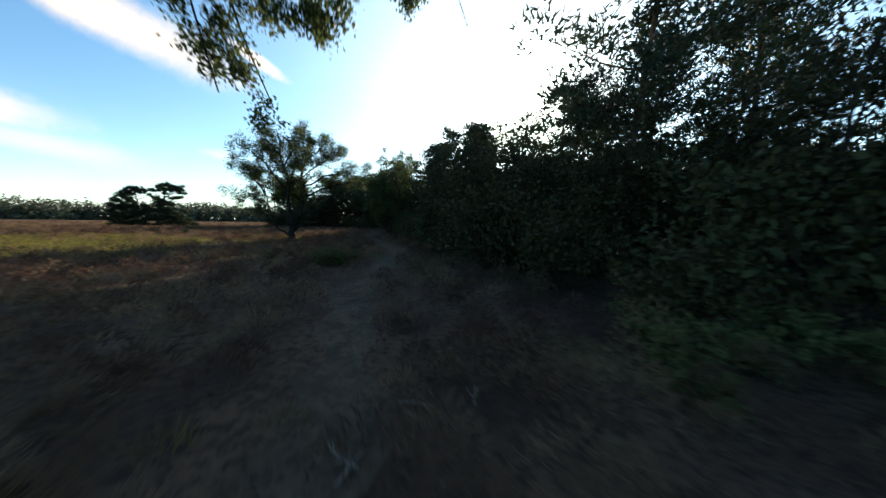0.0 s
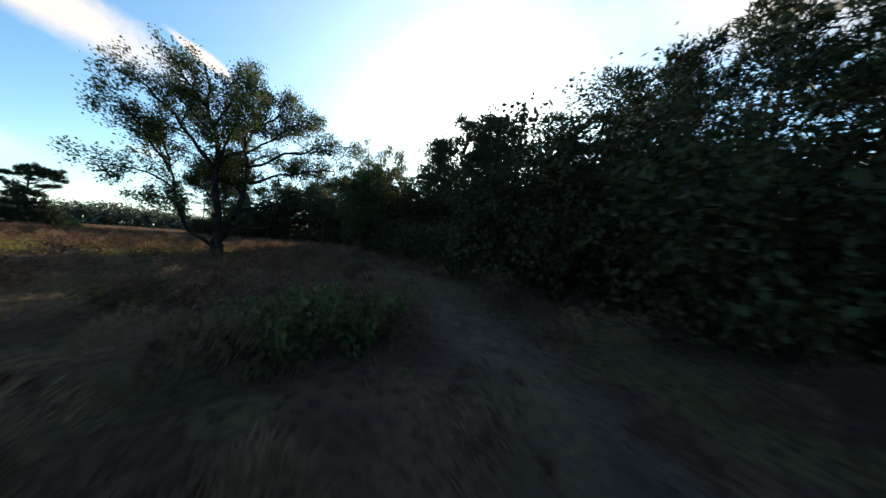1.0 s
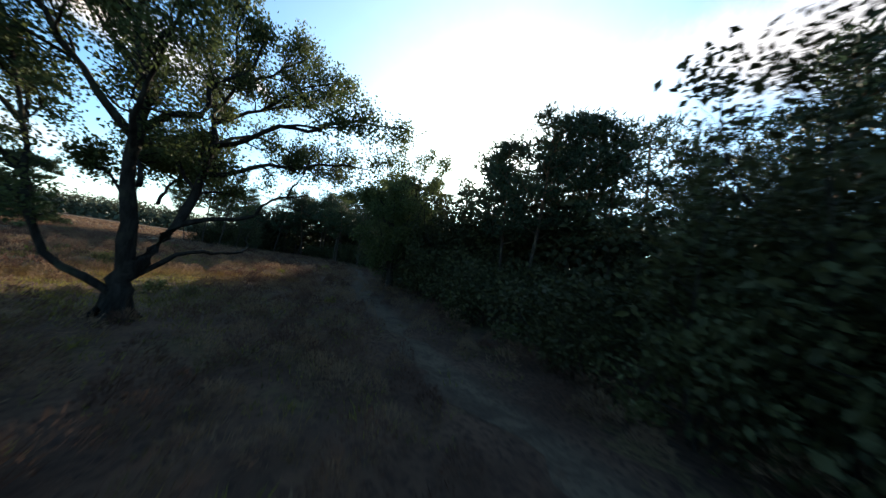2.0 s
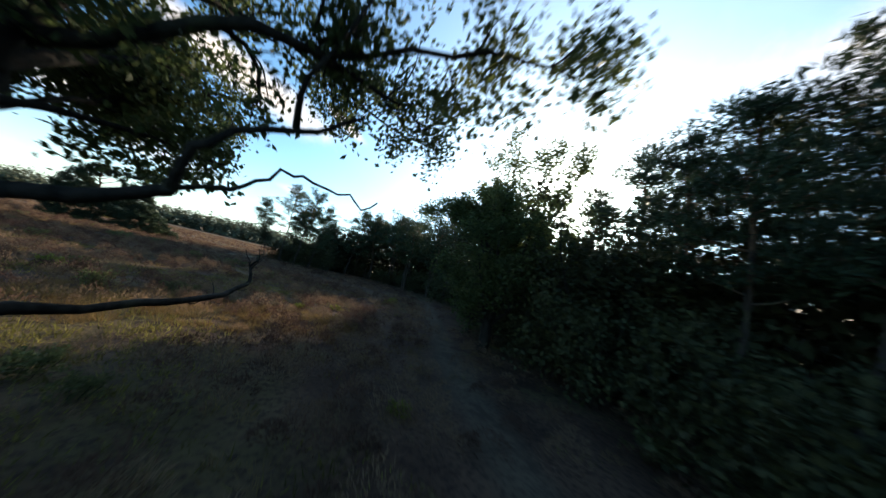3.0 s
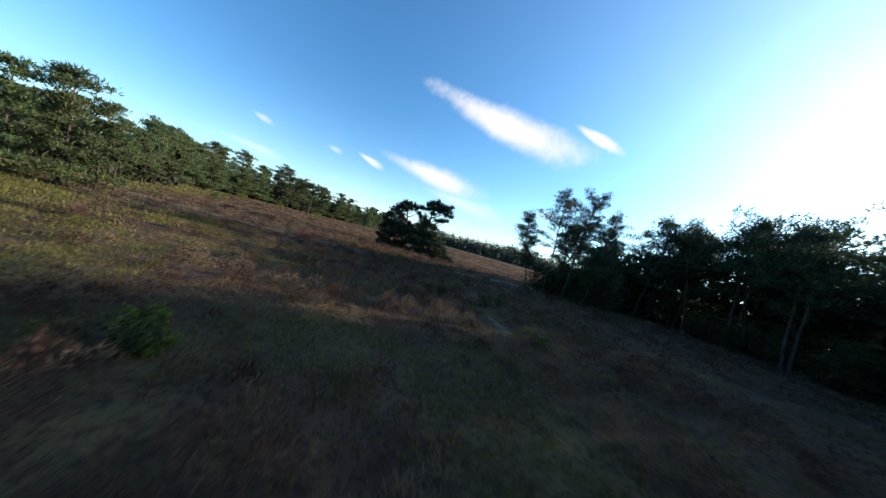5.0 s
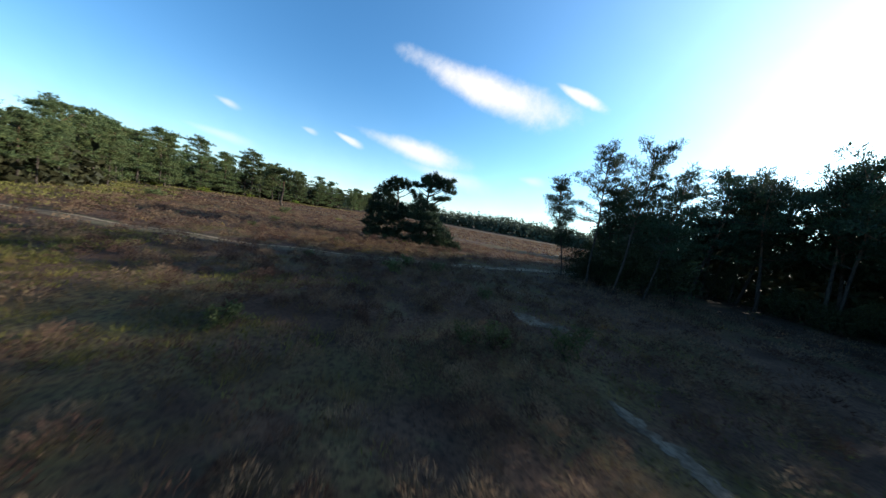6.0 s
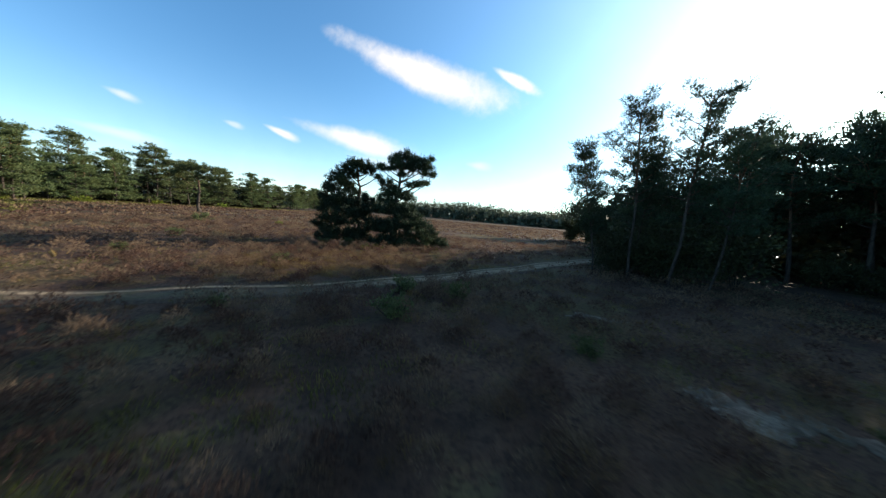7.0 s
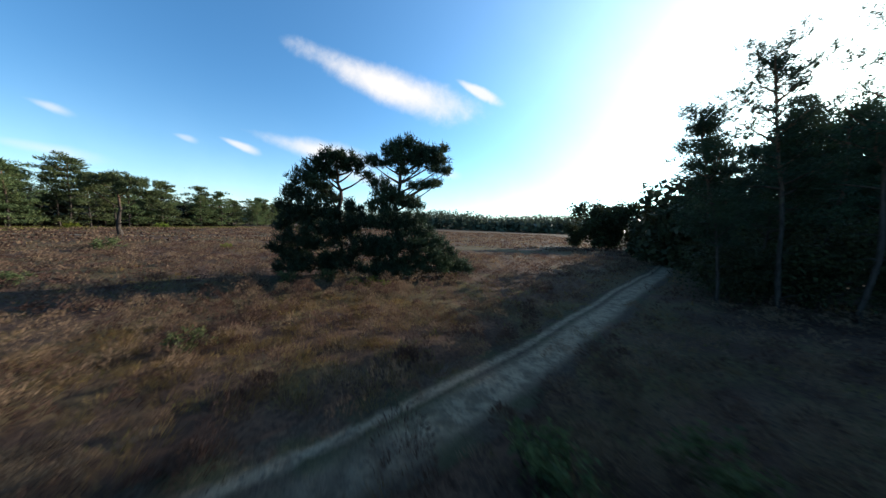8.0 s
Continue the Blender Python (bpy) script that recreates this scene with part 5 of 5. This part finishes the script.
cover("heather", "brown heather spreading over the open heath", "heather", 11500, (-60, -24), (16, 66), 103,
      lambda x, y, d: ((d >= 12) & (d < 32)) * (away_from(edge, x, y) > 7) * (1 - 0.6 * (grassy(x, y) > 0.62)) * (1 - 0.9 * lawn(x, y)) * (1 - 0.45 * meadow(x, y)) * (1 - 0.9 * woodside(x, y)),
      sprigs=48, radius=0.5, height=0.44, length=0.2, width=0.024, mat=HEATHER, whole=False)
cover("heather", "brown heather far out on the heath", "heather", 11000, (-110, -20), (20, 150), 105,
      lambda x, y, d: (d >= 32) * (1 - 0.95 * woodside(x, y)) * (away_from(edge, x, y) > 7),
      sprigs=9, radius=1.0, height=0.24, length=0.4, width=0.11, mat=HEATHER, whole=False)
cover("grass", "dry straw-coloured grass tussocks among the heather", "grass", 22000, (-26, -24), (14, 52), 107,
      lambda x, y, d: (d < 9) * (0.06 + 0.3 * (grassy(x, y) > 0.58)) * (1 - 0.85 * lawn(x, y)) * np.where(y < 12.5, 0.25, 1.0) * (1 - 0.7 * woodside(x, y)),
      blades=42, radius=0.22, height=0.31, width=0.0042, lean=0.8, mat=DRY_GRASS)
cover("grass", "golden brown grass tussocks leaning over the heath", "grass", 14000, (-23, 12), (5, 48), 115,
      lambda x, y, d: (d < 12) * (0.03 + np.where(y < 30, 0.5, 0.3) * golden(x, y)),
      blades=75, radius=0.25, height=0.36, width=0.0042, lean=1.1, mat=DRY_GRASS)
cover("grass", "short green grass and moss on the heath", "grass", 62000, (-36, -24), (14, 52), 109,
      lambda x, y, d: ((d < 12) | lawn(x, y)) * (0.035 + 0.18 * (patches(x, y, 6.0, 31) > 0.7) + 0.9 * lawn(x, y)),
      blades=16, radius=0.25, height=0.2, width=0.0105, lean=0.8, mat=GREEN_GRASS)
cover("grass", "pale grass patches out on the open heath", "grass", 12000, (-70, -20), (16, 90), 111,
      lambda x, y, d: ((d >= 9) & (d < 45)) * (0.06 + 0.5 * (grassy(x, y) > 0.6)) * (1 - 0.85 * (lawn(x, y) | meadow(x, y))) * (1 - 0.9 * woodside(x, y)),
      blades=9, radius=0.4, height=0.36, width=0.04, lean=0.6, mat=DRY_GRASS)

cover("grass", "yellow-green grass on the open meadow", "grass", 9000, (-48, 2), (-6, 34), 119,
      lambda x, y, d: (d >= 9) * meadow(x, y) * (0.25 + 0.7 * (patches(x, y, 7.0, 51) > 0.45)),
      blades=11, radius=0.42, height=0.3, width=0.024, lean=0.7, mat=FIELD_GRASS)
cover("grass", "yellowish green grass along the foot of the far wood", "grass", 14000, (-95, 5), (-24, 125), 113,
      lambda x, y, d: (away_from(edge, x, y) < 10) * (0.35 + 0.65 * (patches(x, y, 12.0, 41) > 0.3)),
      blades=8, radius=0.6, height=0.36, width=0.06, lean=0.7, mat=FIELD_GRASS)

# ---------------------------------------------------------------- woods along the horizon


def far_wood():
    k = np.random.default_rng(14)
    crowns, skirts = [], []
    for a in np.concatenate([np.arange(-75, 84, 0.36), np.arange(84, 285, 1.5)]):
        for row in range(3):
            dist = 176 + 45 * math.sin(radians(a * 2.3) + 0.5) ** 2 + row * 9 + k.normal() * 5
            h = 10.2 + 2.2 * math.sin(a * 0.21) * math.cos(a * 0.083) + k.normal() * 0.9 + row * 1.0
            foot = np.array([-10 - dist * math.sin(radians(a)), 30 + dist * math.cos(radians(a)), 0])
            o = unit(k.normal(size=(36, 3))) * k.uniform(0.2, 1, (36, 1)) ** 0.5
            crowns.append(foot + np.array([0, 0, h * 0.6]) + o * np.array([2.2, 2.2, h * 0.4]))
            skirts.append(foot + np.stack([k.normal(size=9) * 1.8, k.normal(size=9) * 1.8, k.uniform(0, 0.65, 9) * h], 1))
    me = leaf_mesh("far_wood", np.concatenate(crowns), k, 1, 0.2, 0.95, HAZY_NEEDLE)
    return me, leaf_mesh("far_wood", np.concatenate(skirts), k, 1, 0.2, 2.6, HAZY_NEEDLE)


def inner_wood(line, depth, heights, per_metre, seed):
    """Loose leaves for undergrowth, young trees and hidden crowns, added to close the wood to sky and sun."""
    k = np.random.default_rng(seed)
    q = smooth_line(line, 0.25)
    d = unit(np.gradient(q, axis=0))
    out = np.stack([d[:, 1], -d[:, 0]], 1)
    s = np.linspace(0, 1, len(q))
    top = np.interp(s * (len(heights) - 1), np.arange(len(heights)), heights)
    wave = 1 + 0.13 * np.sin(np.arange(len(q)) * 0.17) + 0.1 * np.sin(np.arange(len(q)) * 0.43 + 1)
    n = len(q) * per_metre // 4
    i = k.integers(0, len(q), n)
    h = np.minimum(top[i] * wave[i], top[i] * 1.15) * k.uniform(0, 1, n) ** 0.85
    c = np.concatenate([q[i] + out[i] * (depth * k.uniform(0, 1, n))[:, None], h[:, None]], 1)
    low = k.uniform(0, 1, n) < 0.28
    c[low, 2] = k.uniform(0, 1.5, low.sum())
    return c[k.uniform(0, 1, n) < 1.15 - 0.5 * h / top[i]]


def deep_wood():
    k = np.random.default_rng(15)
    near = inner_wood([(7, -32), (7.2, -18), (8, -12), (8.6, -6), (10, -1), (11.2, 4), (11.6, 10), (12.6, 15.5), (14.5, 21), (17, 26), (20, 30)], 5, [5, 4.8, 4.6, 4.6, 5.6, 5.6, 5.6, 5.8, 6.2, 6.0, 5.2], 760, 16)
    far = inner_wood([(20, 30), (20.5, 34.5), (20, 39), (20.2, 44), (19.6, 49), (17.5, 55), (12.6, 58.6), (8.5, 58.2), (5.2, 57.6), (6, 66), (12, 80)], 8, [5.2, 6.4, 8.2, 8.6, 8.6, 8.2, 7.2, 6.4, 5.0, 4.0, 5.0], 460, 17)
    # back and middle rows are added to block gaps of sky and sunlight
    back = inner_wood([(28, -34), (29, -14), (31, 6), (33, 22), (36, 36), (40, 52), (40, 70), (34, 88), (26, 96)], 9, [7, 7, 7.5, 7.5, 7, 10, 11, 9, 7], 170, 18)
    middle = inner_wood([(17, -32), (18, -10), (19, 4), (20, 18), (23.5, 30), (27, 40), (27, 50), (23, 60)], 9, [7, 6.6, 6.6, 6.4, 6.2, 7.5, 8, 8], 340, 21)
    return leaf_mesh("deep_wood", near, k, 1, 0.15, 0.33, SHADE_LEAF), leaf_mesh("deep_wood", far, k, 1, 0.2, 0.62, SHADE_LEAF), leaf_mesh("middle_wood", middle, k, 1, 0.3, 0.62, SHADE_LEAF), leaf_mesh("back_wood", back, k, 1, 0.3, 0.9, SHADE_LEAF)


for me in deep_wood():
    tagged(new("undergrowth", me), "undergrowth and young trees deep in the wood, coloured as in deep shade", "woods", kind="stuff")


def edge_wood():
    """The inside of the wood across the heath, its dimness put into the leaf colour."""
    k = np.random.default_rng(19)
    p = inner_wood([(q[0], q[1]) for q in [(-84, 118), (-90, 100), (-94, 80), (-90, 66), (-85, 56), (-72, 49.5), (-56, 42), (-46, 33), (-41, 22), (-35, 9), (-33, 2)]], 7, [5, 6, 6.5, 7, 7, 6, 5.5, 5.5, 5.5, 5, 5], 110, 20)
    return leaf_mesh("edge_wood", p, k, 1, 0.3, 0.8, SHADE_LEAF)


tagged(new("undergrowth", edge_wood()), "undergrowth inside the far pine wood, with shade in its leaf colour", "woods", kind="stuff")
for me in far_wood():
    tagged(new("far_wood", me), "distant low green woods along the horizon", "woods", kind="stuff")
